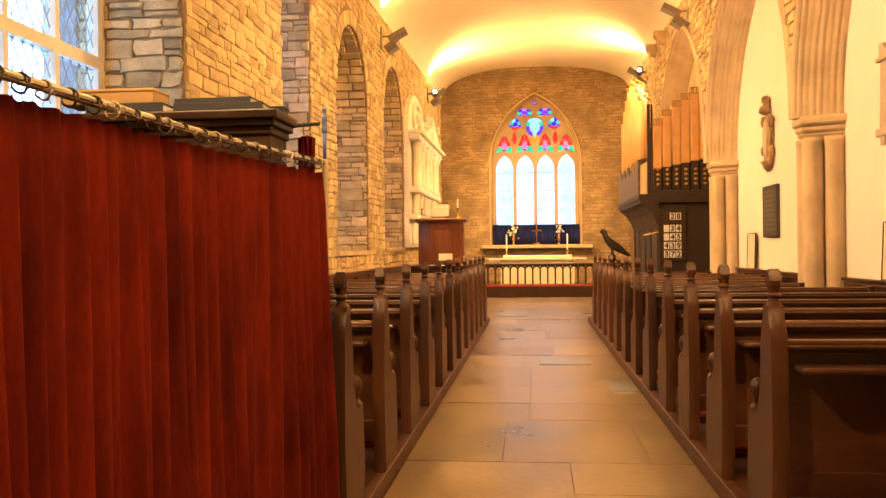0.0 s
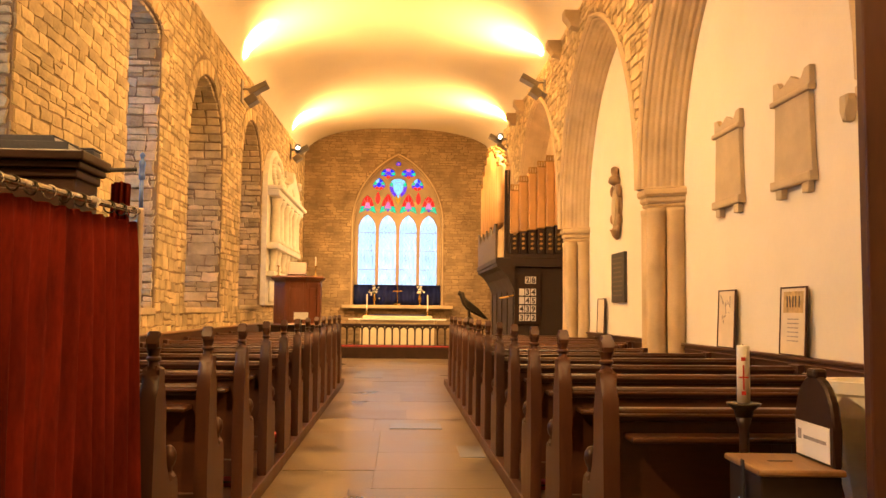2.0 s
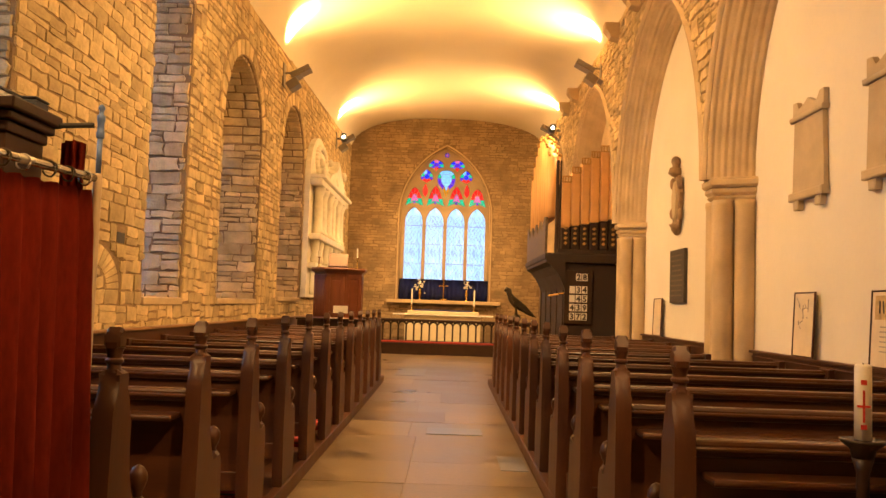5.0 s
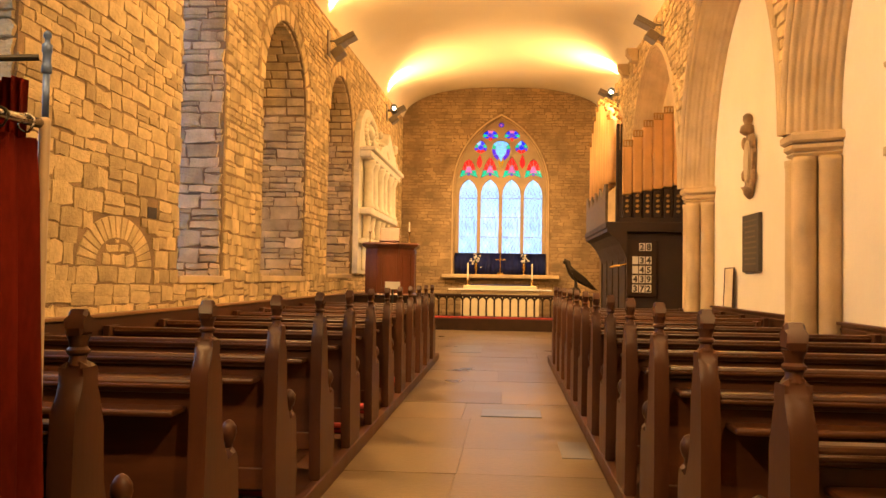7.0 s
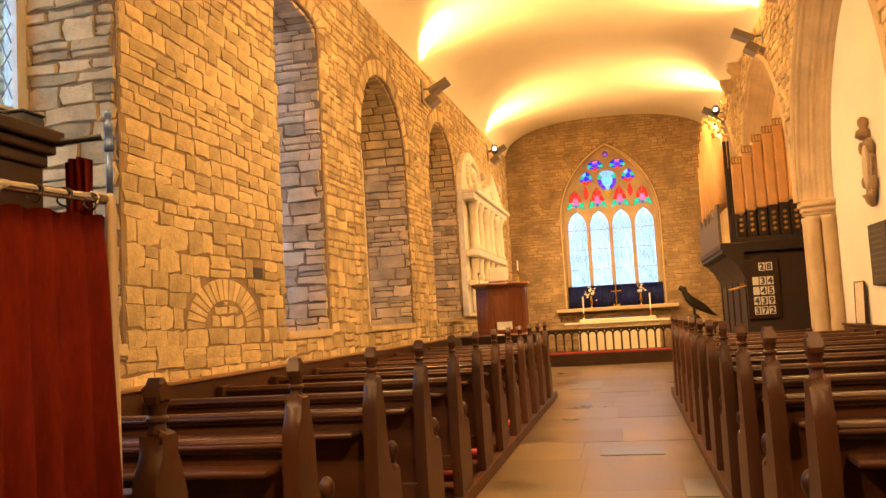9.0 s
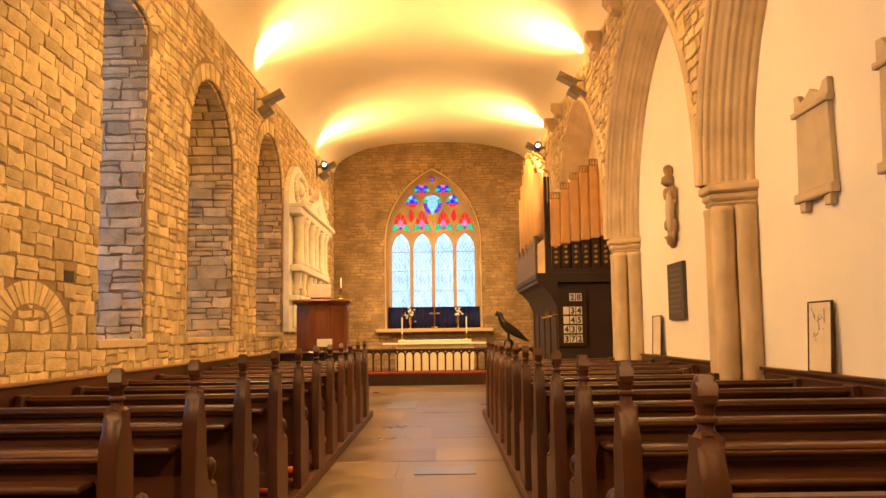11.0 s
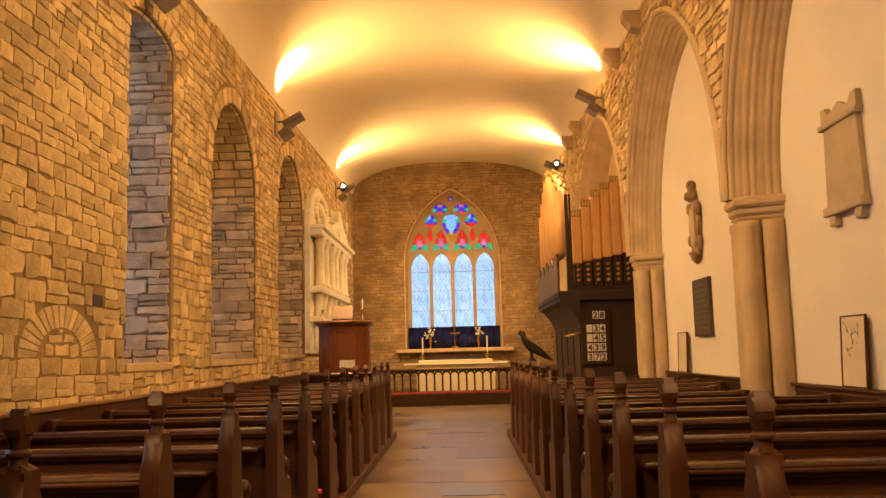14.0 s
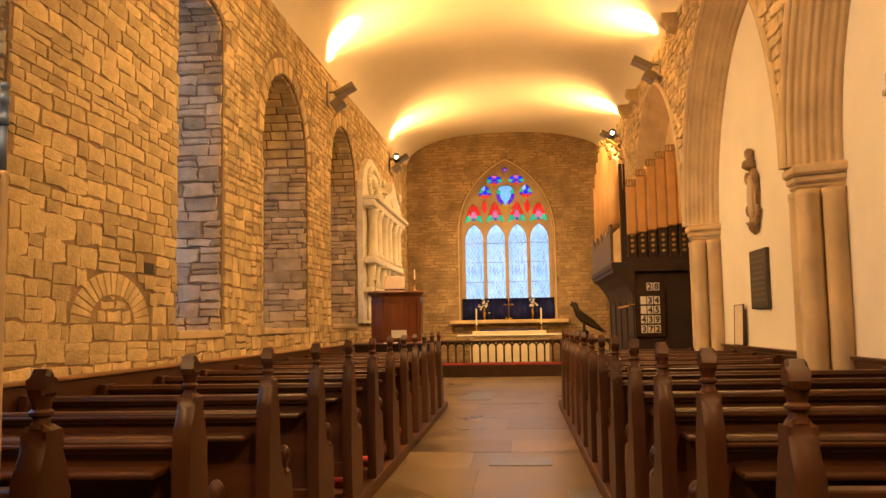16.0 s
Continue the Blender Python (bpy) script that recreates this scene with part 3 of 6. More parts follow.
def left_wall_stones():
    rnd = random.Random(11)
    m = at_x(LEFT) @ Matrix(((0, 0, 1, 0), (1, 0, 0, 0), (0, 1, 0, 0), (0, 0, 0, 1)))
    rows = courses(5.9, EAST, 0.95, 5.65, rnd, 0.055, 0.145, 0.15, 0.36, left_free, 0.015)
    under = max(z + h for u, z, w, h in rows if u < NICHE_C < u + w and z + h < NICHE_Z + 0.02)
    if NICHE_Z - under > 0.04:
        rows += [(NICHE_C - 0.60 + 0.3 * k, under, 0.3, NICHE_Z - under) for k in range(4)]
    near = [s for s in rows if 6.0 < s[0] < 8.5 and 1.0 < s[1] < 4.6]
    near = sorted(near, key=lambda s: s[1])[:300]
    chosen = set(near)
    rest = [s for s in rows if s not in chosen]
    meshes = []
    for k in range(14):
        v, f = stone_verts(rnd, 0.34, 0.15, 0.012, 0.011)
        me = bpy.data.meshes.new("stone")
        me.from_pydata(v, [], f)
        me.materials.append(M_STONE)
        meshes.append(me)
    for u, z, w, h in near:
        ob = new("stone", rnd.choice(meshes))
        ob.parent = wall_left
        ob.matrix_local = m @ Matrix.Translation((u, z, 0)) @ Matrix.Diagonal((w / 0.34, h / 0.15, rnd.uniform(0.6, 1.5), 1))
    stones_joined("rubble", rest, m, rnd, M_STONE_J, wall_left)
    # jamb stones in the deep recesses, on the side that looks west, and round the heads
    for o in OPEN_L:
        a, b, z0, spring = o[0][0], o[1][0], o[0][1], o[2][1]
        jamb = courses(0.0, 0.82, z0, spring, rnd, 0.07, 0.15, 0.2, 0.42, lambda u, z: True)
        mj = Matrix(((1, 0, 0, LEFT - 0.83), (0, 0, -1, b), (0, 1, 0, 0), (0, 0, 0, 1)))
        stones_joined("jamb_stones", jamb, mj, rnd, M_STONE_J, wall_left, depth=0.022)
        # stones of the recess vault
        c, h, rise = (a + b) / 2, (b - a) / 2, max(v for _, v in o) - spring
        vs, fs = [], []
        n = max(10, int(math.pi * (h + rise) / 2 / 0.13))
        for k in range(n):
            x, far = LEFT - 0.02, LEFT - 0.82
            while x > far + 0.06:
                w = min(rnd.uniform(0.16, 0.42), x - far)
                d = rnd.uniform(0.016, 0.034)
                q = [(xx, math.pi * (k + e) / n) for xx, e in ((x - 0.007, 0.06), (x - w + 0.007, 0.06), (x - w + 0.007, 0.94), (x - 0.007, 0.94))]
                i = len(vs)
                for lift, ins in ((-0.004, 0.0), (d, 0.012)):
                    for j, (xx, t) in enumerate(q):
                        xx += ins * (-1 if j in (0, 3) else 1) + rnd.uniform(-0.008, 0.008)
                        t += (ins * (1 if j < 2 else -1) + rnd.uniform(-0.009, 0.009)) / h
                        vs.append((xx, c + (h - lift) * math.cos(t), spring + (rise - lift) * math.sin(t)))
                fs += [(i + 4, i + 5, i + 6, i + 7)] + [(i + e, i + (e + 1) % 4, i + 4 + (e + 1) % 4, i + 4 + e) for e in range(4)]
                x -= w
        me = bpy.data.meshes.new("vault_stones")
        me.from_pydata(vs, [], fs)
        me.materials.append(M_STONE_J)
        ob = new("vault_stones", me)
        ob.parent = wall_left
        tagged(ob, "rough stones of the recess vault", kind="stuff")
        # voussoirs
        c, h, rise = (a + b) / 2, (b - a) / 2, max(v for _, v in o) - spring
        vs, fs = [], []
        n = max(11, int(16 * h))
        for k in range(n):
            t0, t1 = math.pi * (k + 0.06) / n, math.pi * (k + 0.94) / n
            r0, r1 = 1.0, 1.0 + (0.22 + rnd.uniform(-0.03, 0.02)) / h
            q = [(c + h * r * math.cos(t), spring + rise * (1 + (r - 1) * h / rise) * math.sin(t) if r > 1 else spring + rise * math.sin(t)) for r, t in ((r0, t0), (r1, t0), (r1, t1), (r0, t1))]
            i = len(vs)
            d = rnd.uniform(0.012, 0.026)
            cu, cz = sum(p[0] for p in q) / 4, sum(p[1] for p in q) / 4
            vs += [(LEFT - 0.02, u, z) for u, z in q] + [(LEFT + d, cu + (u - cu) * 0.86, cz + (z - cz) * 0.9) for u, z in q]
            fs += [(i + 4, i + 5, i + 6, i + 7)] + [(i + e, i + (e + 1) % 4, i + 4 + (e + 1) % 4, i + 4 + e) for e in range(4)]
        me = bpy.data.meshes.new("voussoirs")
        me.from_pydata(vs, [], fs)
        me.materials.append(M_STONE_J)
        ob = new("voussoirs", me)
        ob.parent = wall_left
        tagged(ob, "ring of thin arch stones", kind="stuff")
        sill = boxed(LEFT - 0.80, LEFT + 0.035, a + 0.003, b - 0.003, z0 - 0.06, z0 + 0.015, 0.012)
        part("sill", sill, M_ASHLAR, wall_left, "smooth pale stone sill")
    # the little blocked relieving arch low in the wall
    for k in range(17):
        t0, t1 = math.pi * (k + 0.06) / 17, math.pi * (k + 0.94) / 17
        pts = [(NICHE_C + r * math.cos(t), NICHE_Z + NICHE_K * r * math.sin(t)) for r, t in ((0.34, t0), (0.60, t0), (0.60, t1), (0.34, t1))]
        part("arch_stone", prism(bmesh.new(), pts, 0.018, m @ Matrix.Translation((0, 0, -0.01)), bevel=0.005), M_STONE, wall_left)
    inner = courses(NICHE_C - 0.36, NICHE_C + 0.36, NICHE_Z, NICHE_Z + 0.21, rnd, 0.05, 0.09, 0.15, 0.3, lambda u, z: math.hypot(u - NICHE_C, (z - NICHE_Z) / NICHE_K) < 0.335)
    stones_joined("arch_filling", inner, m, rnd, M_STONE_J, wall_left, depth=0.010)
    # thin black plate on the wall face stands for the shade inside the hole
    u, z, w, h = HOLE
    part("putlog_hole", boxed(LEFT + 0.001, LEFT + 0.004, u, u + w, z, z + h), M_BLACK, wall_left, "flat black plate for the shade in a small square hole")


left_wall_stones()


# ---- right arcade ----
def arch_free(u, z):
    return not any(inside_arch([(a - SPLAY - 0.055, 0.0), (b + SPLAY + 0.055, 0.0)] + pointed_head(a - SPLAY - 0.055, b + SPLAY + 0.055, SPRING, apex_of(a, b) + HEAD * (SPLAY + 0.055)), u, z) for a, b in ARCH) and z < right_top(u) + 0.02


def arcade():
    rnd = random.Random(23)
    m = at_x(RIGHT) @ Matrix(((0, 0, -1, 0), (1, 0, 0, 0), (0, 1, 0, 0), (0, 0, 0, 1)))
    rows = courses(2.0, EAST, 2.7, 5.85, rnd, 0.08, 0.16, 0.17, 0.34, arch_free, 0.018)
    stones_joined("rubble", rows, m, rnd, M_STONE_J, wall_right, depth=0.028, flip=True)
    NP = 49
    for a, b in ARCH:
        bm = bmesh.new()
        grid = []
        for k in range(NP):
            s = k / (NP - 1)
            roll = 0.011 * abs(math.sin(7 * math.pi * s)) ** 0.7 * (0.45 if int(7 * s) % 3 == 1 else 1.0)
            o, x = SPLAY * (1 - s) - 0.8 * roll, RIGHT + (INFILL - RIGHT) * s - 0.6 * roll
            grid.append([bm.verts.new((x, u, z)) for u, z in pointed_head(a - o, b + o, SPRING - 0.01, apex_of(a, b) + HEAD * o, 16)])
        for r0, r1 in zip(grid, grid[1:]):
            for k in range(len(r0) - 1):
                bm.faces.new((r0[k], r1[k], r1[k + 1], r0[k + 1]))
        # hood mould on the wall face
        hood = [[], [], [], []]
        for o, x, row in ((SPLAY + 0.005, RIGHT - 0.002, 0), (SPLAY + 0.015, RIGHT - 0.045, 1), (SPLAY + 0.045, RIGHT - 0.045, 2), (SPLAY + 0.06, RIGHT - 0.002, 3)):
            hood[row] = [bm.verts.new((x, u, z)) for u, z in pointed_head(a - o, b + o, SPRING - 0.01, apex_of(a, b) + HEAD * o, 16)]
        for r0, r1 in zip(hood, hood[1:]):
            for k in range(len(r0) - 1):
                bm.faces.new((r0[k], r0[k + 1], r1[k + 1], r1[k]))
        part("arch_moulding", bm, M_ASHLAR, wall_right, "pointed arch of several roll mouldings", smooth=True)
    for c in [(ARCH[k][1] + ARCH[k + 1][0]) / 2 for k in range(len(ARCH) - 1)]:
        plan = lambda g: [(RIGHT + 0.075 - 0.6 * g, c - 0.05 - g), (INFILL + 0.03, c - 0.26 - g), (INFILL + 0.03, c + 0.26 + g), (RIGHT + 0.075 - 0.6 * g, c + 0.05 + g)]
        part("pier", prism(bmesh.new(), plan(-0.008), SPRING - 0.2), M_ASHLAR, wall_right, "dressed stone pier")
        for sgn in (-1, 1):
            for s in (0.38, 0.82):
                x, y = RIGHT + (INFILL - RIGHT) * s, c + sgn * (0.035 + 0.21 * s)
                bm = lathe(bmesh.new(), [(0.125, 0.0), (0.125, 0.22), (0.105, 0.27), (0.098, 0.31), (0.098, SPRING - 0.30), (0.105, SPRING - 0.27), (0.105, SPRING - 0.22)], 18, Matrix.Translation((x, y, 0)))
                part("shaft", bm, M_ASHLAR, wall_right, smooth=True)
        for z, h, g in ((SPRING - 0.21, 0.05, 0.04), (SPRING - 0.165, 0.075, 0.065), (SPRING - 0.095, 0.09, 0.10)):
            part("capital", prism(bmesh.new(), plan(g), h, Matrix.Translation((0, 0, z)), bevel=0.022), M_ASHLAR, wall_right, "moulded stone capital")


arcade()


# ---- east wall ----
def east_wall_stones():
    rnd = random.Random(31)
    head = [(WIN_C - WIN_H - 0.05, WIN_SILL - 0.12), (WIN_C + WIN_H + 0.05, WIN_SILL - 0.12)] + pointed_head(WIN_C - WIN_H - 0.05, WIN_C + WIN_H + 0.05, WIN_SPRING, WIN_APEX + 0.07, 14)
    m = Matrix(((1, 0, 0, 0), (0, 0, -1, EAST), (0, 1, 0, 0), (0, 0, 0, 1)))
    free = lambda u, z: not inside_arch(head, u, z) and z < 6.42
    rows = courses(LEFT, RIGHT, 0.3, 6.42, rnd, 0.06, 0.10, 0.17, 0.33, free)
    stones_joined("narrow_stones", rows, m, rnd, M_BRICK, wall_east, depth=0.009, gap=0.011)
    # flat dressed arch ring round the window
    bm = bmesh.new()
    rings = []
    for g, y in ((0.05, -0.002), (0.047, -0.012), (0.015, -0.012), (-0.02, 0.14)):
        a, b = WIN_C - WIN_H - g, WIN_C + WIN_H + g
        pts = [(b, WIN_SILL)] + pointed_head(a, b, WIN_SPRING, WIN_APEX + 1.35 * g, 16) + [(a, WIN_SILL)]
        rings.append([bm.verts.new((u, EAST + y, z)) for u, z in pts])
    for r0, r1 in zip(rings, rings[1:]):
        for k in range(len(r0) - 1):
            bm.faces.new((r0[k], r0[k + 1], r1[k + 1], r1[k]))
    part("window_arch", bm, M_ASHLAR, wall_east, "weathered stone arch round the window")
    part("window_ledge", boxed(-1.52, 1.56, EAST - 0.22, EAST + 0.1, WIN_SILL - 0.10, WIN_SILL - 0.005, 0.015), M_ASHLAR, wall_east, "stone ledge under the window")


east_wall_stones()


def lattice(bm, u0, u1, z0, z1, step, r, put, rise=1.6):
    """Diagonal lead cames over a rectangle, thin square bars."""
    w, h = u1 - u0, z1 - z0
    for sgn in (1, -1):
        k = -h / rise
        while k < w:
            pts = []
            a = k
            t0, t1 = max(0.0, -a), min(w - a, h / rise)
            if t1 > t0 + 0.01:
                ua, ub, za, zb = a + t0, a + t1, rise * t0, rise * t1
                if sgn < 0:
                    ua, ub = w - ua, w - ub
                tube(bm, [put(u0 + ua, z0 + za), put(u0 + ub, z0 + zb)], r, 4)
            k += step
    return bm


def east_window():
    win = tagged(new("window_1"), "four-light pointed window with coloured glass tracery", kind="structure")
    G = EAST + 0.22
    centres = [-0.865, -0.287, 0.293, 0.872]
    outer = [(WIN_C - WIN_H, WIN_SILL), (WIN_C + WIN_H, WIN_SILL)] + pointed_head(WIN_C - WIN_H, WIN_C + WIN_H, WIN_SPRING, WIN_APEX, 14)
    holes, panes = [], []
    for c in centres:
        holes.append([(c - 0.245, WIN_SILL + 0.06), (c + 0.245, WIN_SILL + 0.06)] + pointed_head(c - 0.245, c + 0.245, 3.55, 3.975, 8))

    def kite(c, z0, z1, w, wide=0.45):
        zm = z0 + (z1 - z0) * wide
        return [(c, z0), (c + w * 0.75, z0 + (zm - z0) * 0.45), (c + w, zm), (c + w * 0.62, zm + (z1 - zm) * 0.55), (c, z1), (c - w * 0.62, zm + (z1 - zm) * 0.55), (c - w, zm), (c - w * 0.75, z0 + (zm - z0) * 0.45)]

    def panel(shape, centre, round_it=(), core=0.42):
        """A pierced opening: a centre pane and a ring of panes, one for each side."""
        mu, mz = sum(u for u, z in shape) / len(shape), sum(z for u, z in shape) / len(shape)
        shape = [(mu + (u - mu) * 1.24, mz + (z - mz) * 1.10) for u, z in shape]
        holes.append(shape)
        panes.append((shape, (mu, mz), centre, round_it, core))

    for k, c in enumerate(centres):
        zt = 4.56 if k in (1, 2) else 4.50
        shape = [(c - 0.20, 4.02), (c - 0.03, 4.11), (c, 4.06), (c + 0.03, 4.11), (c + 0.20, 4.02), (c + 0.15, 4.22), (c + 0.09, 4.42), (c, zt), (c - 0.09, 4.42), (c - 0.15, 4.22)]
        panel(shape, M_PINK, (M_GREEN, M_PURPLE, M_PURPLE, M_GREEN, M_GREEN, M_RED, M_RED, M_RED, M_RED, M_GREEN))
    for s in (-1, 1):
        panel(kite(s * 0.575, 4.27, 4.63, 0.062), M_RED)
        panel(kite(s * 0.545, 4.67, 5.02, 0.15), M_BLUE, (M_RED, M_PURPLE, M_GREEN, M_BLUE, M_PALE, M_GREEN, M_PURPLE, M_RED))
        e = s * 0.29
        panel([(e - 0.17, 5.10), (e - 0.05, 5.08), (e, 4.99), (e + 0.05, 5.08), (e + 0.17, 5.10), (e + 0.16, 5.20), (e + 0.07, 5.28), (e, 5.30), (e - 0.07, 5.28), (e - 0.16, 5.20)], M_PURPLE, (M_BLUE, M_RED, M_RED, M_BLUE, M_GREEN, M_BLUE, M_PINK, M_PINK, M_BLUE, M_GREEN))
    panel([(0, 4.28), (0.07, 4.50), (0.17, 4.62), (0.205, 4.80), (0.17, 4.92), (0.09, 4.985), (0, 5.0), (-0.09, 4.985), (-0.17, 4.92), (-0.205, 4.80), (-0.17, 4.62), (-0.07, 4.50)], M_PALE, (M_YELLOW, M_PURPLE, M_PURPLE, M_GREEN, M_PALE, M_PALE, M_PALE, M_PALE, M_GREEN, M_PURPLE, M_PURPLE, M_YELLOW), 0.6)
    panel([(0.06 * math.cos(k * math.pi / 4), 5.44 + 0.07 * math.sin(k * math.pi / 4)) for k in range(8)], M_PINK, (M_PURPLE,) * 8, 0.4)
    bm = plate(outer, holes, 0.14, Matrix.Translation((0, EAST + 0.15, 0)) @ ALONG_X)
    part("tracery", bm, M_TRACERY, win, "carved stone mullions and tracery")
    for c in centres:
        pts = [(c - 0.25, WIN_SILL + 0.05), (c + 0.25, WIN_SILL + 0.05)] + pointed_head(c - 0.25, c + 0.25, 3.55, 3.98, 8)
        pane = part("pane", prism(bmesh.new(), pts, 0.006, Matrix.Translation((0, G, 0)) @ ALONG_X), M_PANE, win)
        pane.visible_shadow = False
        bm = lattice(bmesh.new(), c - 0.245, c + 0.245, 1.95, 3.75, 0.098, 0.0032, lambda u, z: (u, G - 0.006, z))
        part("leading", bm, M_LEAD, win, "diagonal lead cames")
        for z in (2.42, 2.95, 3.46):
            part("saddle_bar", tube(bmesh.new(), [(c - 0.245, G - 0.02, z), (c + 0.245, G - 0.02, z)], 0.008, 6), M_LEAD, win)
    lay = Matrix.Translation((0, G, 0)) @ ALONG_X
    for shape, (mu, mz), centre, round_it, core in panes:
        inner = [(mu + (u - mu) * core, mz + (z - mz) * core) for u, z in shape] if round_it else shape
        pieces = [(inner, centre)]
        bm = bmesh.new()
        for k, material in enumerate(round_it):
            j = (k + 1) % len(shape)
            pieces.append(([shape[k], shape[j], inner[j], inner[k]], material))
            tube(bm, [(inner[k][0], G - 0.004, inner[k][1]), (inner[j][0], G - 0.004, inner[j][1])], 0.006, 4)
            tube(bm, [(inner[k][0], G - 0.004, inner[k][1]), (shape[k][0], G - 0.004, shape[k][1])], 0.005, 4)
        for poly, material in pieces:
            o = part("stained_pane", prism(bmesh.new(), poly, 0.006, lay), material, win)
            o.visible_shadow = False
        if round_it:
            part("leading", bm, M_LEAD, win)
        else:
            bm.free()
    bm = boxed(-5, 5, EAST + 1.6, EAST + 1.62, -1.0, 8.0)
    sky_card = part("backdrop_east", bm, M_SKYGLOW)
    tagged(sky_card, "bright overcast sky outside the window", kind="structure")


east_window()


# ---- windows in the left recesses ----
def side_window(k, o, lights):
    a, b, z0, spring = o[0][0], o[1][0], o[0][1], o[2][1]
    top = max(v for _, v in o)
    win = tagged(new("window_%d" % (k + 2)), "white-framed leaded window deep in a stone recess", kind="structure")
    X = LEFT - 0.62
    holes = []
    n = lights
    w = (b - a - 0.16) / n
    for j in range(n):
        u0, u1 = a + 0.08 + j * w + 0.025, a + 0.08 + (j + 1) * w - 0.025
        for lo, hi in ((z0 + 0.10, 2.66), (2.75, spring - 0.02)):
            holes.append([(u0, lo), (u1, lo), (u1, hi), (u0, hi)])
    bm = plate(round_arch(a + 0.004, b - 0.004, z0 + 0.02, spring, top - spring - 0.004), holes, 0.09, at_x(X) @ ALONG_Y_LEFT)
    part("window_frame", bm, M_WHITEPAINT, win, "cream painted mullioned frame")
    for h in holes:
        u0, u1, lo, hi = h[0][0], h[1][0], h[0][1], h[2][1]
        pane = part("pane", boxed(X - 0.05, X - 0.045, u0 - 0.01, u1 + 0.01, lo - 0.01, hi + 0.01), M_PANE, win)
        pane.visible_shadow = False
        if k == 0:
            part("leading", lattice(bmesh.new(), u0, u1, lo, hi, 0.11, 0.005, lambda u, z: (X - 0.04, u, z)), M_LEAD, win, "diagonal lead cames")
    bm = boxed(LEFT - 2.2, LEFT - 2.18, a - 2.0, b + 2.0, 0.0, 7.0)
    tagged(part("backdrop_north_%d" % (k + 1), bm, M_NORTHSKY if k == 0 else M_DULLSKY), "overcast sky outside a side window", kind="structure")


for k, o in enumerate(OPEN_L):
    side_window(k, o, 4 if k == 0 else 2)

# oak dado capping along both walls
tagged(part("dado_north", boxed(LEFT + 0.001, LEFT + 0.05, 3.2, 19.2, 0.03, 0.985), M_DADO), "oak dado boarding against the rubble wall", kind="structure")
# this capping is paler than the boarding below it
part("capping", boxed(LEFT + 0.001, LEFT + 0.075, 3.2, 19.2, 0.986, 1.012, 0.006), M_CAPPING, bpy.data.objects["dado_north"], "oak capping paler than the dado boards")
for k, (a, b) in enumerate(ARCH[1:3]):
    d = tagged(part("dado_south_%d" % (k + 1), boxed(INFILL - 0.045, INFILL - 0.001, a + 0.1, b - 0.1, 0.03, 0.955), M_DADO), "oak dado boarding against the white wall", kind="structure")
    part("capping", boxed(INFILL - 0.07, INFILL - 0.001, a + 0.06, b - 0.06, 0.956, 0.982, 0.006), M_DADO, d)
    part("moulding", boxed(INFILL - 0.057, INFILL - 0.044, a + 0.1, b - 0.1, 0.915, 0.932, 0.004), M_DADO, d)

# ---- sanctuary ----
tagged(part("sanctuary_step", boxed(LEFT + 0.02, RIGHT - 0.02, 21.95, EAST - 0.02, 0.0, 0.33, 0.01), M_DARK), "dark raised sanctuary platform", kind="structure")


def altar_rail():
    ob = thing("altar_rail", "dark oak altar rail with pointed arcading before the altar", "railing", at=pose(0, 22.2, 0.33))
    x0, x1, n = -2.43, 2.43, 25
    part("top_rail", boxed(x0, x1, -0.07, 0.07, 0.53, 0.59, 0.012), M_DARK, ob)
    part("foot_rail", boxed(x0, x1, -0.05, 0.05, 0.0, 0.06, 0.008), M_DARK, ob)
    w = (x1 - x0) / n
    for k in range(n + 1):
        x = x0 + k * w
        part("baluster", boxed(max(x0, x - 0.021), min(x1, x + 0.021), -0.02, 0.02, 0.06, 0.50, 0.004), M_DARK, ob)
    for k in range(n):
        a, b = x0 + k * w + 0.012, x0 + (k + 1) * w - 0.012
        head = pointed_head(a, b, 0.40, 0.505, 5)
        bm = prism(bmesh.new(), [(a, 0.53)] + head[::-1] + [(b, 0.53)], 0.03, Matrix.Translation((0, -0.015, 0)) @ ALONG_X)
        part("arch_head", bm, M_DARK, ob)


altar_rail()
k = thing("communion_kneeler", "long red kneeler along the altar step", "kneeler", at=pose(0, 22.02, 0.33))
part("cushion", boxed(-2.4, 2.4, -0.06, 0.06, 0.0, 0.05, 0.015), M_REDPAD, k)


def altar():
    ob = thing("altar", "altar table under cream linen with a gold-edged front", "altar", at=pose(0.03, 23.1, 0.33))
    part("table", boxed(-0.98, 0.98, -0.26, 0.30, 0.0, 0.68, 0.01), M_LINEN, ob, "cream fringed altar frontal")
    part("tabletop", boxed(-1.30, 1.30, -0.32, 0.36, 0.682, 0.715, 0.006), M_WHITE, ob, "white linen over the top")
    part("super_frontal", boxed(-0.92, 0.92, -0.30, 0.30, 0.716, 0.80, 0.015), M_LINEN, ob, "folded gold-coloured cloth")
    part("book_cloth", boxed(-0.75, 0.75, -0.10, 0.28, 0.801, 0.83, 0.006), M_BLUECLOTH, ob)


altar()


def altar_candle(x):
    ob = thing("altar_candle", "tall white candle in a brass stick on the altar", "candle", "candles on the altar", at=pose(x, 23.2, 1.13))
    part("candlestick", lathe(bmesh.new(), [(0.05, 0.0), (0.05, 0.015), (0.015, 0.03), (0.02, 0.08), (0.012, 0.11), (0.03, 0.14), (0.03, 0.15)], 14), M_BRASS, ob, smooth=True)
    part("candle", lathe(bmesh.new(), [(0.018, 0.15), (0.018, 0.56), (0.006, 0.57)], 12), M_WAX, ob)


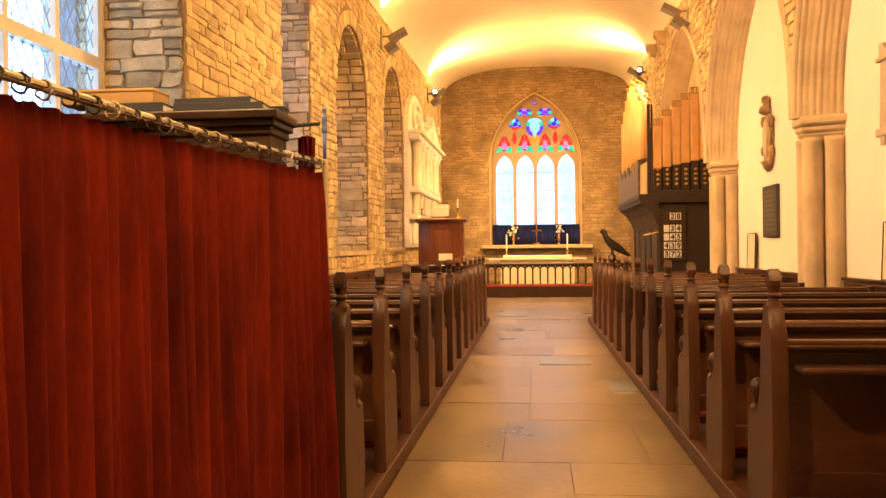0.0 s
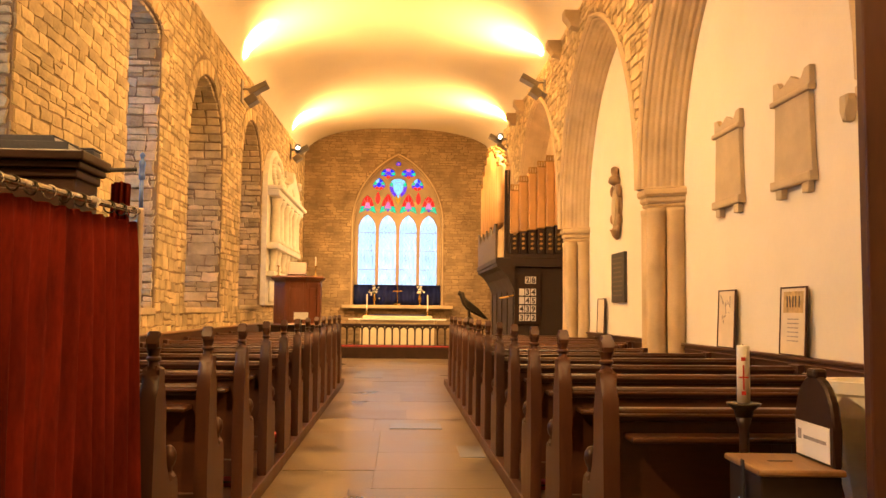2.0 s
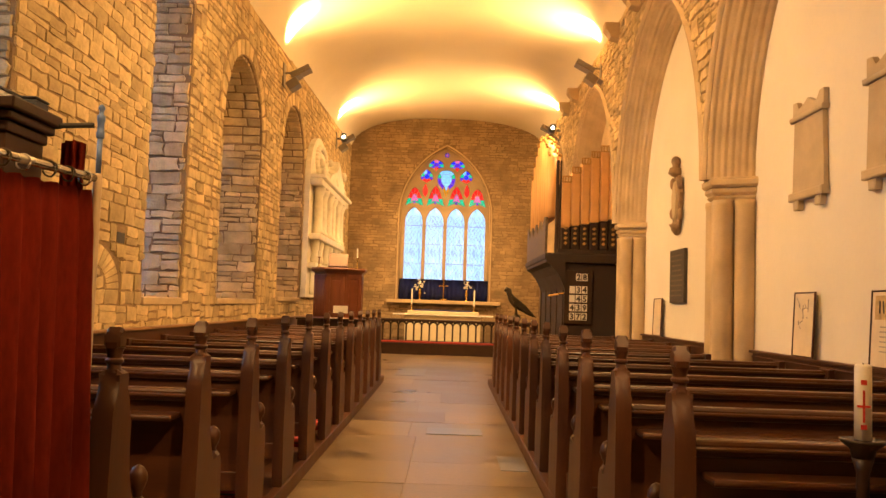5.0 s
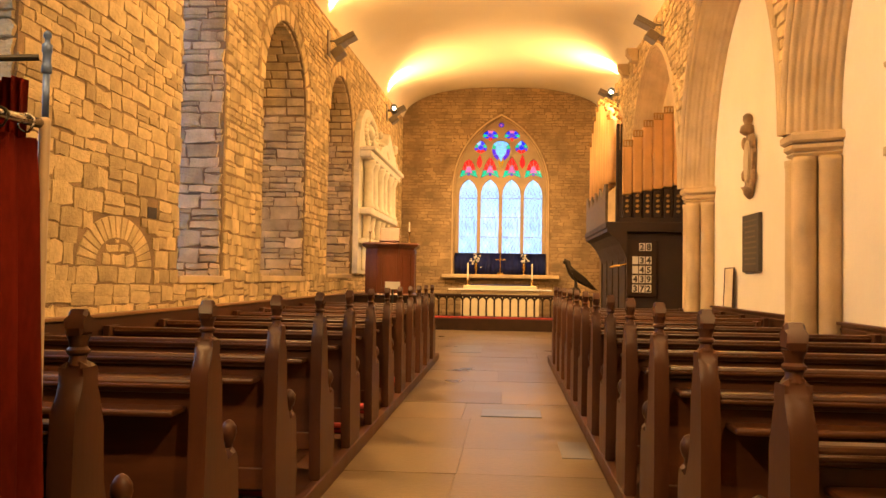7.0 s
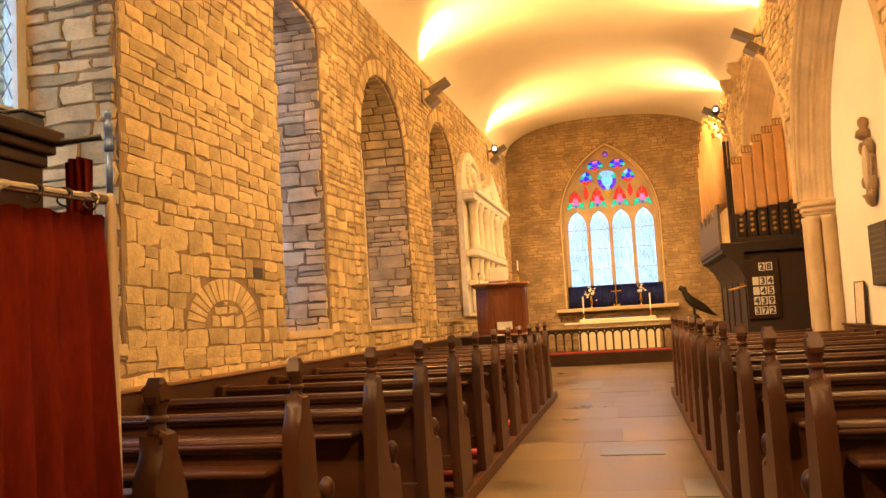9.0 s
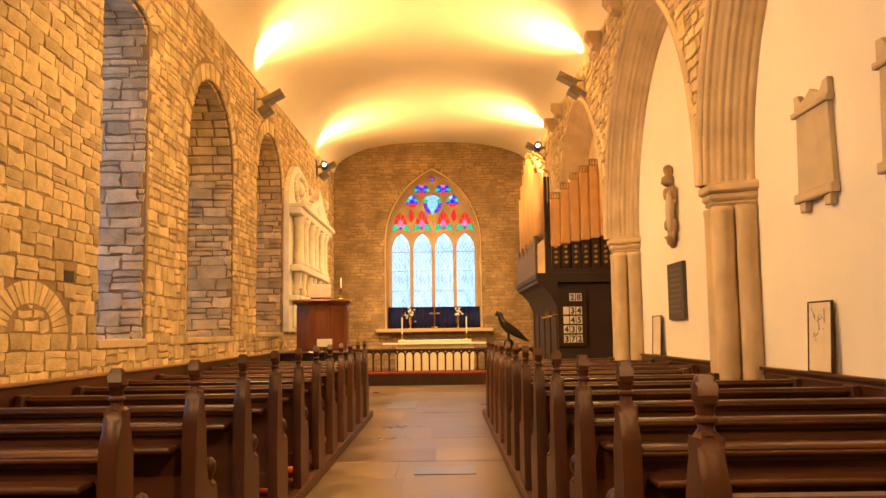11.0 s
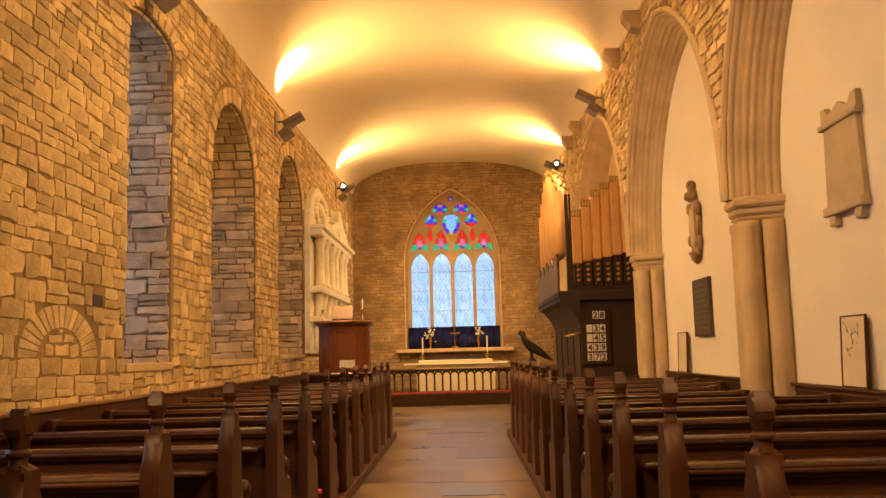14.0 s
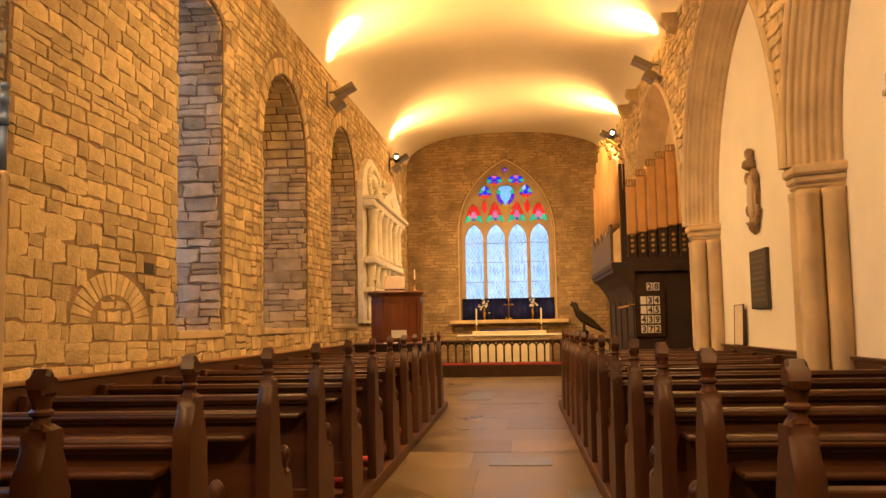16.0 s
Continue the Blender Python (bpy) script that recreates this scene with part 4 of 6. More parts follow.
altar_candle(-0.80)
altar_candle(0.84)


def blue_dossal():
    """A pleated cloth hung across the foot of the window."""
    bm = bmesh.new()
    cols = []
    for k in range(121):
        x = -1.20 + 2.42 * k / 120
        y = EAST + 0.07 + 0.014 * math.sin(k * 1.1) + 0.006 * math.sin(k * 2.7)
        cols.append([bm.verts.new((x, y, z)) for z in (1.425, 1.7, 1.985)])
    for a, b in zip(cols, cols[1:]):
        bm.faces.new((a[0], b[0], b[1], a[1]))
        bm.faces.new((a[1], b[1], b[2], a[2]))
    bmesh.ops.solidify(bm, geom=bm.faces[:], thickness=0.006)
    ob = part("window_cloth", bm, M_BLUECLOTH, smooth=True)
    tagged(ob, "dark blue pleated cloth across the window foot", "cloth")


blue_dossal()
c = thing("altar_cross", "brass cross standing on the window ledge", "cross", at=pose(0.02, EAST - 0.06, WIN_SILL - 0.005))
part("base", boxed(-0.09, 0.09, -0.06, 0.06, 0.0, 0.05, 0.01), M_BRASS, c)
part("upright", boxed(-0.016, 0.016, -0.01, 0.01, 0.05, 0.58, 0.004), M_BRASS, c)
part("crossbar", boxed(-0.13, 0.13, -0.011, 0.011, 0.38, 0.412, 0.004), M_BRASS, c)


def flower_vase(x, seed):
    rnd = random.Random(seed)
    ob = thing("flower_vase", "bunch of white flowers in a brass vase on the ledge", "vase", "vases on the window ledge", at=pose(x, EAST - 0.08, WIN_SILL - 0.005))
    part("vase", lathe(bmesh.new(), [(0.05, 0), (0.05, 0.01), (0.015, 0.03), (0.04, 0.12), (0.05, 0.2), (0.028, 0.26), (0.045, 0.30)], 14), M_BRASS, ob, smooth=True)
    bm = bmesh.new()
    for k in range(26):
        p = Vector((rnd.gauss(0, 0.065), rnd.gauss(0, 0.05), 0.42 + rnd.gauss(0, 0.065)))
        bmesh.ops.create_icosphere(bm, subdivisions=1, radius=rnd.uniform(0.022, 0.04), matrix=Matrix.Translation(p) @ Matrix.Diagonal((1, 1, 0.6, 1)))
    part("blossoms", bm, M_WHITE, ob, "white blossoms")
    bm = bmesh.new()
    for k in range(14):
        tube(bm, [(0, 0, 0.28), (rnd.gauss(0, 0.05), rnd.gauss(0, 0.04), 0.40)], 0.004, 4)
    part("stems", bm, mat("flower_stem", (0.05, 0.10, 0.03), 0.6), ob)


flower_vase(-0.62, 3)
flower_vase(0.64, 4)


# ---- pulpit ----
def pulpit():
    ob = thing("pulpit", "polished mahogany panelled pulpit standing on a dark plinth", "pulpit", at=pose(-1.80, 15.95, FLOOR))
    n, R = 8, 0.46
    turn = Matrix.Rotation(radians(22.5), 4, "Z")
    part("plinth", lathe(bmesh.new(), [(0.36, 0.0), (0.36, 0.55), (0.30, 0.62), (0.30, 0.80), (R - 0.02, 0.92)], n, turn), M_DARK, ob)
    part("body", lathe(bmesh.new(), [(R - 0.01, 0.92), (R + 0.01, 0.95), (R - 0.015, 0.98), (R - 0.015, 1.72), (R, 1.75)], n, turn), M_MAHOG, ob)
    part("cornice", lathe(bmesh.new(), [(R, 1.75), (R + 0.05, 1.78), (R + 0.065, 1.81), (R + 0.04, 1.835), (R - 0.06, 1.84)], n, turn), M_MAHOG, ob)
    for k in range(n):
        a = 2 * math.pi * k / n
        d = (R - 0.015) * math.cos(math.pi / n)
        turn_k = Matrix.Rotation(a, 4, "Z")
        for name, y0, y1, z0, z1, out in (("stile", -0.15, -0.10, 1.0, 1.71, 0.012), ("stile", 0.10, 0.15, 1.0, 1.71, 0.012), ("rail", -0.10, 0.10, 1.0, 1.07, 0.012), ("rail", -0.10, 0.10, 1.64, 1.71, 0.012), ("panel", -0.075, 0.075, 1.10, 1.61, 0.006)):
            bm = boxed(d - 0.006, d + out, y0, y1, z0, z1, 0.003)
            bmesh.ops.transform(bm, matrix=turn_k, verts=bm.verts[:])
            part(name, bm, M_MAHOG, ob)


pulpit()
d = thing("pulpit_desk", "sloping wooden book rest on the pulpit edge", "book rest", at=pose(-1.80, 15.70, FLOOR + 1.84, 65))
part("board", boxed(-0.17, 0.17, 0.0, 0.27, 0.0, 0.025, 0.005), mat("light_oak", (0.25, 0.125, 0.045), 0.45, vary=0.2, streak=(1, 0.2, 1)), d)
part("lip", boxed(-0.17, 0.17, 0.0, 0.03, 0.026, 0.05, 0.004), M_MAHOG, d)


def slim_candle(x, y, z, h):
    ob = thing("pulpit_candle", "slim candle in a small brass holder on the pulpit", "candle", "candles on the pulpit", at=pose(x, y, z))
    part("holder", lathe(bmesh.new(), [(0.04, 0), (0.04, 0.01), (0.01, 0.02), (0.01, 0.16), (0.028, 0.18), (0.028, 0.19)], 12), M_BRASS, ob, smooth=True)
    part("candle", lathe(bmesh.new(), [(0.012, 0.19), (0.012, 0.19 + h), (0.004, 0.20 + h)], 10), M_WAX, ob)


slim_candle(-1.48, 15.85, FLOOR + 1.84, 0.16)
slim_candle(-2.16, 15.85, FLOOR + 1.84, 0.10)
n = thing("notice_card", "small white card on a stand before the pulpit", "card", at=pose(-1.60, 14.72, FLOOR))
part("stand", lathe(bmesh.new(), [(0.12, 0), (0.12, 0.02), (0.015, 0.04), (0.015, 1.06)], 10), M_BLACK, n)
part("card", box(bmesh.new(), -0.12, 0.12, -0.01, 0.0, 1.06, 1.18, 0.0), M_WHITE, n)
t = thing("choir_stall_desk", "dark oak stall desk in front of the pulpit", "desk", at=pose(-1.75, 15.1, FLOOR))
part("top", boxed(-0.62, 0.62, -0.16, 0.16, 0.93, 0.965, 0.008), M_DARK, t)
part("front", boxed(-0.60, 0.60, -0.13, -0.10, 0.0, 0.93, 0.005), M_DARK, t)
for sx in (-0.6, 0.56):
    part("side", boxed(sx, sx + 0.04, -0.099, 0.14, 0.0, 0.929, 0.004), M_DARK, t)


# ---- wall monument ----
def monument():
    y0, y1, X = 16.74, 20.95, LEFT + 0.02
    ob = thing("wall_monument", "large cream marble monument with columns and carved pediment", "monument", at=pose(X, 0, 0))
    yc = (y0 + y1) / 2
    part("backing", prism(bmesh.new(), [(y0, 1.36), (y1 - 0.3, 1.36), (y1 - 0.3, 3.5)] + round_arch(y0, y0 + 2.3, 3.5, 3.72, 0.85, 12)[2:] + [(y0, 3.5)], 0.10, ALONG_Y_RIGHT), M_MARBLE, ob)
    part("base_shelf", boxed(0.10, 0.26, y0 + 0.1, y1 - 0.4, 1.92, 2.02, 0.015), M_MARBLE, ob)
    part("mid_shelf", boxed(0.10, 0.32, y0 + 0.1, y1 - 0.3, 2.46, 2.58, 0.02), M_MARBLE, ob)
    part("entablature", boxed(0.10, 0.33, y0, y1, 3.50, 3.62, 0.02), M_MARBLE, ob)
    part("cornice", boxed(0.10, 0.40, y0, y1 + 0.1, 3.62, 3.70, 0.02), M_MARBLE, ob)
    for f in (0.04, 0.20, 0.42, 0.58, 0.80, 0.96):
        y = y0 + 0.3 + (y1 - y0 - 0.7) * f
        bm = lathe(bmesh.new(), [(0.11, 2.58), (0.11, 2.64), (0.085, 2.68), (0.075, 3.32), (0.085, 3.34), (0.12, 3.44), (0.12, 3.50)], 14, Matrix.Translation((0.22, y, 0)))
        part("column", bm, M_MARBLE, ob, smooth=True)
        bm = lathe(bmesh.new(), [(0.06, 2.02), (0.09, 2.08), (0.06, 2.2), (0.09, 2.42), (0.09, 2.46)], 10, Matrix.Translation((0.18, y, 0)))
        part("bracket", bm, M_MARBLE, ob, smooth=True)
    for a, b in ((y0 + 0.5, y0 + 1.1), (y0 + 1.6, y0 + 2.2), (y0 + 2.6, y0 + 3.2)):
        part("inscription_panel", boxed(0.10, 0.14, a, b, 2.65, 3.4, 0.01), M_MARBLE, ob)
    bm = prism(bmesh.new(), [(y0 + 0.8, 3.70), (y1 - 0.3, 3.70), (y1 - 1.2, 3.95), (yc + 0.25, 4.32), (yc - 0.05, 4.02), (y0 + 1.2, 3.85)], 0.22, Matrix.Translation((0.12, 0, 0)) @ ALONG_Y_RIGHT, bevel=0.03)
    part("pediment", bm, M_MARBLE, ob)
    rnd = random.Random(8)
    for k in range(46):
        bm = bmesh.new()
        y = rnd.uniform(y0 + 0.5, y1 - 0.5)
        z = 3.72 + abs(rnd.gauss(0, 0.20)) * (1.2 - abs(y - yc) / 3.0)
        bmesh.ops.create_icosphere(bm, subdivisions=1, radius=rnd.uniform(0.05, 0.12), matrix=Matrix.Translation((rnd.uniform(0.16, 0.32), y, z)) @ Matrix.Rotation(rnd.random() * 3, 4, "X") @ Matrix.Diagonal((0.7, 1.2, 0.8, 1)))
        part("carved_leaf", bm, M_MARBLE, ob, smooth=True)
    bm = bmesh.new()
    for k in range(26):
        a = 2 * math.pi * k / 26
        bmesh.ops.create_icosphere(bm, subdivisions=1, radius=0.07, matrix=Matrix.Translation((0.12, y0 + 1.15 + 0.6 * math.cos(a), 4.08 + 0.3 * math.sin(a))))
    bmesh.ops.create_icosphere(bm, subdivisions=2, radius=0.2, matrix=Matrix.Translation((0.12, y0 + 1.15, 4.08)) @ Matrix.Diagonal((0.4, 1.4, 1, 1)))
    part("medallion", bm, M_MARBLE, ob, "oval carved medallion", smooth=True)
    part("lower_panel", boxed(0.10, 0.13, y0 + 0.4, y1 - 0.7, 1.42, 1.90, 0.02), M_MARBLE, ob)


monument()


# ---- organ ----
M_CASE = mat("organ_case_oak", (0.028, 0.011, 0.006), 0.65, vary=0.3, scale=6, fine=60, bump=0.1, dist=0.003)


def organ():
    X0, X1, Y0, Y1 = 1.98, 2.98, 14.25, 17.55
    ob = thing("pipe_organ", "pipe organ with gilt pipes on a dark oak case", "organ", at=pose(0, 0, FLOOR))
    part("case", boxed(X0, X1, Y0, Y1, 0.0, 1.98, 0.012), M_CASE, ob)
    for k in range(5):
        part("case_post", boxed(X0 - 0.02, X0 - 0.001, Y0 + 0.02 + k * 0.79, Y0 + 0.10 + k * 0.79, 0.0, 1.75, 0.004), M_CASE, ob)
    # coved overhang
    prof = [(X0, 1.55), (X0 - 0.04, 1.66), (X0 - 0.11, 1.80), (X0 - 0.22, 1.93), (X0 - 0.30, 1.98), (X0 - 0.30, 2.06), (X0 - 0.26, 2.09), (X1, 2.09), (X1, 1.985), (X0, 1.985)]
    bm = prism(bmesh.new(), prof, Y1 - Y0 + 0.1, Matrix.Translation((0, Y1, 0)) @ Matrix.Rotation(radians(90), 4, "X"))
    part("overhang", bm, M_CASE, ob, "dark coved overhang")
    part("cornice", boxed(X0 - 0.32, X1, Y0 - 0.08, Y1 + 0.05, 2.03, 2.13, 0.02), M_CASE, ob)
    part("pipe_rack", boxed(X0 - 0.12, X1, Y0, Y0 + 0.10, 2.131, 2.20, 0.006), M_CASE, ob)
    # pipes on the side that looks west
    tops = [3.30, 3.45, 3.60, 3.71, 3.81, 3.70, 3.55]
    w = (X1 - (X0 - 0.06)) / 7
    for k, z in enumerate(tops):
        cx = X0 - 0.06 + w * (k + 0.5)
        m = Matrix.Translation((cx, Y0 + 0.14, 0))
        p = part("pipe", boxed(cx - w * 0.493, cx + w * 0.493, Y0 + 0.06, Y0 + 0.22, 2.55 + 0.03 * k, z, 0.03), M_GOLD, ob)
        part("pipe_foot", boxed(cx - w * 0.46, cx + w * 0.46, Y0 + 0.08, Y0 + 0.18, 2.201, 2.548 + 0.03 * k, 0.02), M_CASE, p, "dark painted pipe foot")
        bm = bmesh.new()
        for s in (0.24, 0.32, 0.40, 0.48):
            bmesh.ops.create_icosphere(bm, subdivisions=1, radius=0.022, matrix=Matrix.Translation((cx, Y0 + 0.078, 2.06 + s)) @ Matrix.Diagonal((1.5, 0.5, 1.2, 1)))
        part("foot_ornament", bm, M_GILD, p, "gilded stencil ornament")
        bm = bmesh.new()
        for dx in (-0.42, -0.15, 0.15, 0.42):
            box(bm, cx + dx * w - 0.012, cx + dx * w + 0.012, Y0 + 0.05, Y0 + 0.065, z - 0.02, z + 0.075)
        box(bm, cx - 0.48 * w, cx + 0.48 * w, Y0 + 0.046, Y0 + 0.07, z - 0.03, z - 0.012)
        box(bm, cx - 0.48 * w, cx + 0.48 * w, Y0 + 0.046, Y0 + 0.07, z + 0.06, z + 0.08)
        part("pipe_crown", bm, M_GILD, p, "pierced gilt crown")
    # dark panel added inside to block the bright gap behind the pipes
    part("back_panel", boxed(X0 - 0.14, X1 - 0.02, Y0 + 0.23, Y0 + 0.26, 2.131, 3.25, 0.004), M_CASE, ob)
    part("corner_post", boxed(X0 - 0.16, X0 - 0.11, Y0 + 0.02, Y0 + 0.07, 2.131, 3.62, 0.006), M_CASE, ob)
    part("corner_post", boxed(X0 - 0.10, X0 - 0.07, Y0 + 0.02, Y0 + 0.06, 2.131, 3.62, 0.006), M_CASE, ob)
    # pipes on the side that looks across the nave
    n = 9
    for k in range(n):
        y = Y0 + 0.30 + (Y1 - Y0 - 0.45) * k / (n - 1)
        z = 3.42 + 0.80 * math.sin(math.pi * (0.12 + 0.75 * k / (n - 1)))
        m = Matrix.Translation((X0 - 0.16, y, 0))
        p = part("pipe", lathe(bmesh.new(), [(0.10, 2.75), (0.10, z)], 12, m), M_GOLD, ob, smooth=True)
        bm = bmesh.new()
        for a in range(7):
            bmesh.ops.create_icosphere(bm, subdivisions=1, radius=0.03, matrix=m @ Matrix.Translation((0.10 * math.cos(a * 0.9), 0.10 * math.sin(a * 0.9), z + 0.03 + 0.05 * (a % 2))))
        part("pipe_crown", bm, M_GILD, p, "gilt crown")
    zig = [(Y0 + 0.18, 2.131), (Y1, 2.131), (Y1, 2.8)]
    for k in range(9):
        zig.append((Y1 - 0.2 - k * 0.34, 2.52 + (0.22 if k % 2 == 0 else 0.0)))
    zig.append((Y0 + 0.18, 2.72))
    part("pipe_shade", prism(bmesh.new(), zig, 0.04, at_x(X0 - 0.30) @ ALONG_Y_RIGHT, bevel=0.006), mat("carved_oak", (0.13, 0.085, 0.045), 0.6, vary=0.4, scale=12), ob, "carved zigzag pipe shade")
    part("side_bracket", tube(bmesh.new(), [(X0 - 0.25, Y0 - 0.02, 1.45), (X0, Y0 - 0.02, 1.50)], 0.015, 8), M_BRASS, ob)


organ()


def hymn_board():
    ob = thing("hymn_board", "dark hymn board with white number cards", "hymn board", at=pose(2.20, 14.225, FLOOR))
    part("board", boxed(-0.22, 0.22, -0.025, 0.02, 1.02, 1.86, 0.006), M_DARK, ob)
    rows = [("28", 1.70, 1), ("34", 1.50, 1), ("45", 1.36, 1), ("439", 1.22, 0), ("372", 1.08, 0)]
    cell = 0.098
    for text, z, lead in rows:
        n = len(text)
        for k in range(3):
            x = (k - 1) * cell
            digit = text[k - lead] if 0 <= k - lead < n else ""
            if not digit and z > 1.65:
                continue
            card = part("card", boxed(x - 0.042, x + 0.042, -0.032, -0.026, z, z + 0.115), M_WHITE, ob)
            if digit:
                cu = bpy.data.curves.new("digit", "FONT")
                cu.body, cu.size, cu.align_x, cu.extrude, cu.offset = digit, 0.125, "CENTER", 0.001, 0.005
                tmp = new("digit", cu)
                me = bpy.data.meshes.new_from_object(tmp)
                bpy.data.objects.remove(tmp)
                me.materials.append(M_INK)
                o = new("digit", me)
                o.parent = card
                o.matrix_local = Matrix.Translation((x, -0.0345, z + 0.014)) @ Matrix.Rotation(radians(90), 4, "X")


hymn_board()


# ---- eagle lectern ----
def lectern():
    ob = thing("eagle_lectern", "dark bronze eagle lectern with folded wings", "lectern", at=pose(1.26, 14.6, FLOOR))
    part("foot", lathe(bmesh.new(), [(0.26, 0), (0.26, 0.04), (0.16, 0.10), (0.06, 0.18)], 16), M_BRONZE, ob)
    part("column", lathe(bmesh.new(), [(0.05, 0.18), (0.045, 0.55), (0.09, 0.60), (0.09, 0.64), (0.045, 0.68), (0.04, 1.02)], 14), M_BRONZE, ob, smooth=True)
    bm = bmesh.new()
    bmesh.ops.create_icosphere(bm, subdivisions=2, radius=0.08, matrix=Matrix.Translation((0, 0, 1.07)))
    part("orb", bm, M_BRONZE, ob, smooth=True)
    spine = [(-0.19, 1.50, 0.02), (-0.165, 1.54, 0.045), (-0.13, 1.52, 0.05), (-0.11, 1.45, 0.045), (-0.07, 1.38, 0.065), (0.0, 1.31, 0.078), (0.09, 1.25, 0.066), (0.19, 1.18, 0.044), (0.29, 1.11, 0.022)]
    part("eagle", tube(bmesh.new(), [(x, 0, z) for x, z, r in spine], [r for x, z, r in spine], 10), M_BRONZE, ob, "carved eagle", smooth=True)
    for s in (-1, 1):
        bm = prism(bmesh.new(), [(-0.09, 1.43), (0.0, 1.39), (0.14, 1.29), (0.33, 1.09), (0.12, 1.19), (-0.03, 1.28)], 0.03, Matrix.Translation((0, s * 0.075 - 0.015, 0)) @ ALONG_X, bevel=0.008)
        part("wing", bm, M_BRONZE, ob)
        part("leg", tube(bmesh.new(), [(0.0, s * 0.04, 1.25), (0.0, s * 0.04, 1.12)], 0.02, 8), M_BRONZE, ob)


lectern()

# ---- light fittings at the wall heads ----
def wall_light(side, y, spot):
    x = LEFT if side < 0 else RIGHT
    z = (left_top(y) if side < 0 else right_top(y)) - 0.30
    s = -side
    ob = thing("wall_floodlight", "twin metal floodlight fitting on the wall head" + (" with a lit spotlight" if spot else ""), "floodlight", "floodlights along the wall heads", at=pose(x, y, z))
    part("wall_plate", boxed(*sorted((0.0, s * 0.03)), -0.09, 0.09, -0.28, 0.10, 0.004), M_GREYBOX, ob)
    part("arm", tube(bmesh.new(), [(0, 0, -0.05), (s * 0.18, 0, -0.05), (s * 0.22, 0, -0.02)], 0.018, 8), M_GREYBOX, ob)
    m = Matrix.Translation((s * 0.30, -0.06, -0.05)) @ Matrix.Rotation(radians(s * -28), 4, "Y")
    part("uplight_tray", box(bmesh.new(), -0.17, 0.17, -0.13, 0.13, -0.05, -0.015, 0.008, m), M_GREYBOX, ob, "open tray of the uplighter")
    for a in (-0.13, 0.115):
        part("tray_cheek", box(bmesh.new(), -0.17, 0.17, a, a + 0.015, -0.015, 0.04, 0.003, m), M_GREYBOX, ob)
    m = Matrix.Translation((s * 0.20, -0.10, -0.27)) @ Matrix.Rotation(radians(s * -35), 4, "Y")
    part("flood_housing", box(bmesh.new(), -0.10, 0.10, -0.13, 0.13, -0.07, 0.07, 0.015, m), M_GREYBOX, ob, "box-shaped flood housing")
    part("visor", box(bmesh.new(), 0.10, 0.19, -0.13, 0.13, 0.055, 0.065, 0.003, m), M_GREYBOX, ob)
    if spot:
        m = Matrix.Translation((s * 0.22, -0.30, -0.05)) @ Matrix.Rotation(radians(80), 4, "X")
        can = part("spot_can", lathe(bmesh.new(), [(0.05, -0.16), (0.075, -0.12), (0.08, 0.06)], 16, m, cap=False), M_BLACK, ob, "black spotlight can")
        part("bulb", lathe(bmesh.new(), [(0.008, -0.03), (0.034, -0.01), (0.040, 0.01), (0.008, 0.02)], 14, m), M_BULB, can, "glowing bulb")
        part("yoke", tube(bmesh.new(), [(s * 0.05, -0.1, -0.05), (s * 0.22, -0.26, -0.05)], 0.012, 6), M_BLACK, ob)


# the fittings at 1.5 are unseen too, added to go with their lamps
for y in LAMP_Y_LEFT:
    wall_light(-1, y, y > 18)
for y in LAMP_Y_RIGHT:
    wall_light(1, y, y > 18)


# stone corbels under the ceiling on the arcade side
def corbel(y):
    ob = thing("stone_corbel", "small moulded stone corbel at the wall head", "corbel", "corbels at the wall head", at=pose(RIGHT - 0.026, y, right_top(y) - 0.34))
    part("block", prism(bmesh.new(), [(0, 0.0), (0, 0.26), (-0.22, 0.26), (-0.22, 0.16), (-0.16, 0.12), (-0.13, 0.03)], 0.22, Matrix.Translation((0, 0.11, 0)) @ Matrix.Rotation(radians(90), 4, "X"), bevel=0.015), M_ASHLAR, ob)


for y in (5.9, 12.0, 13.4, 17.4, 18.6):
    corbel(y)


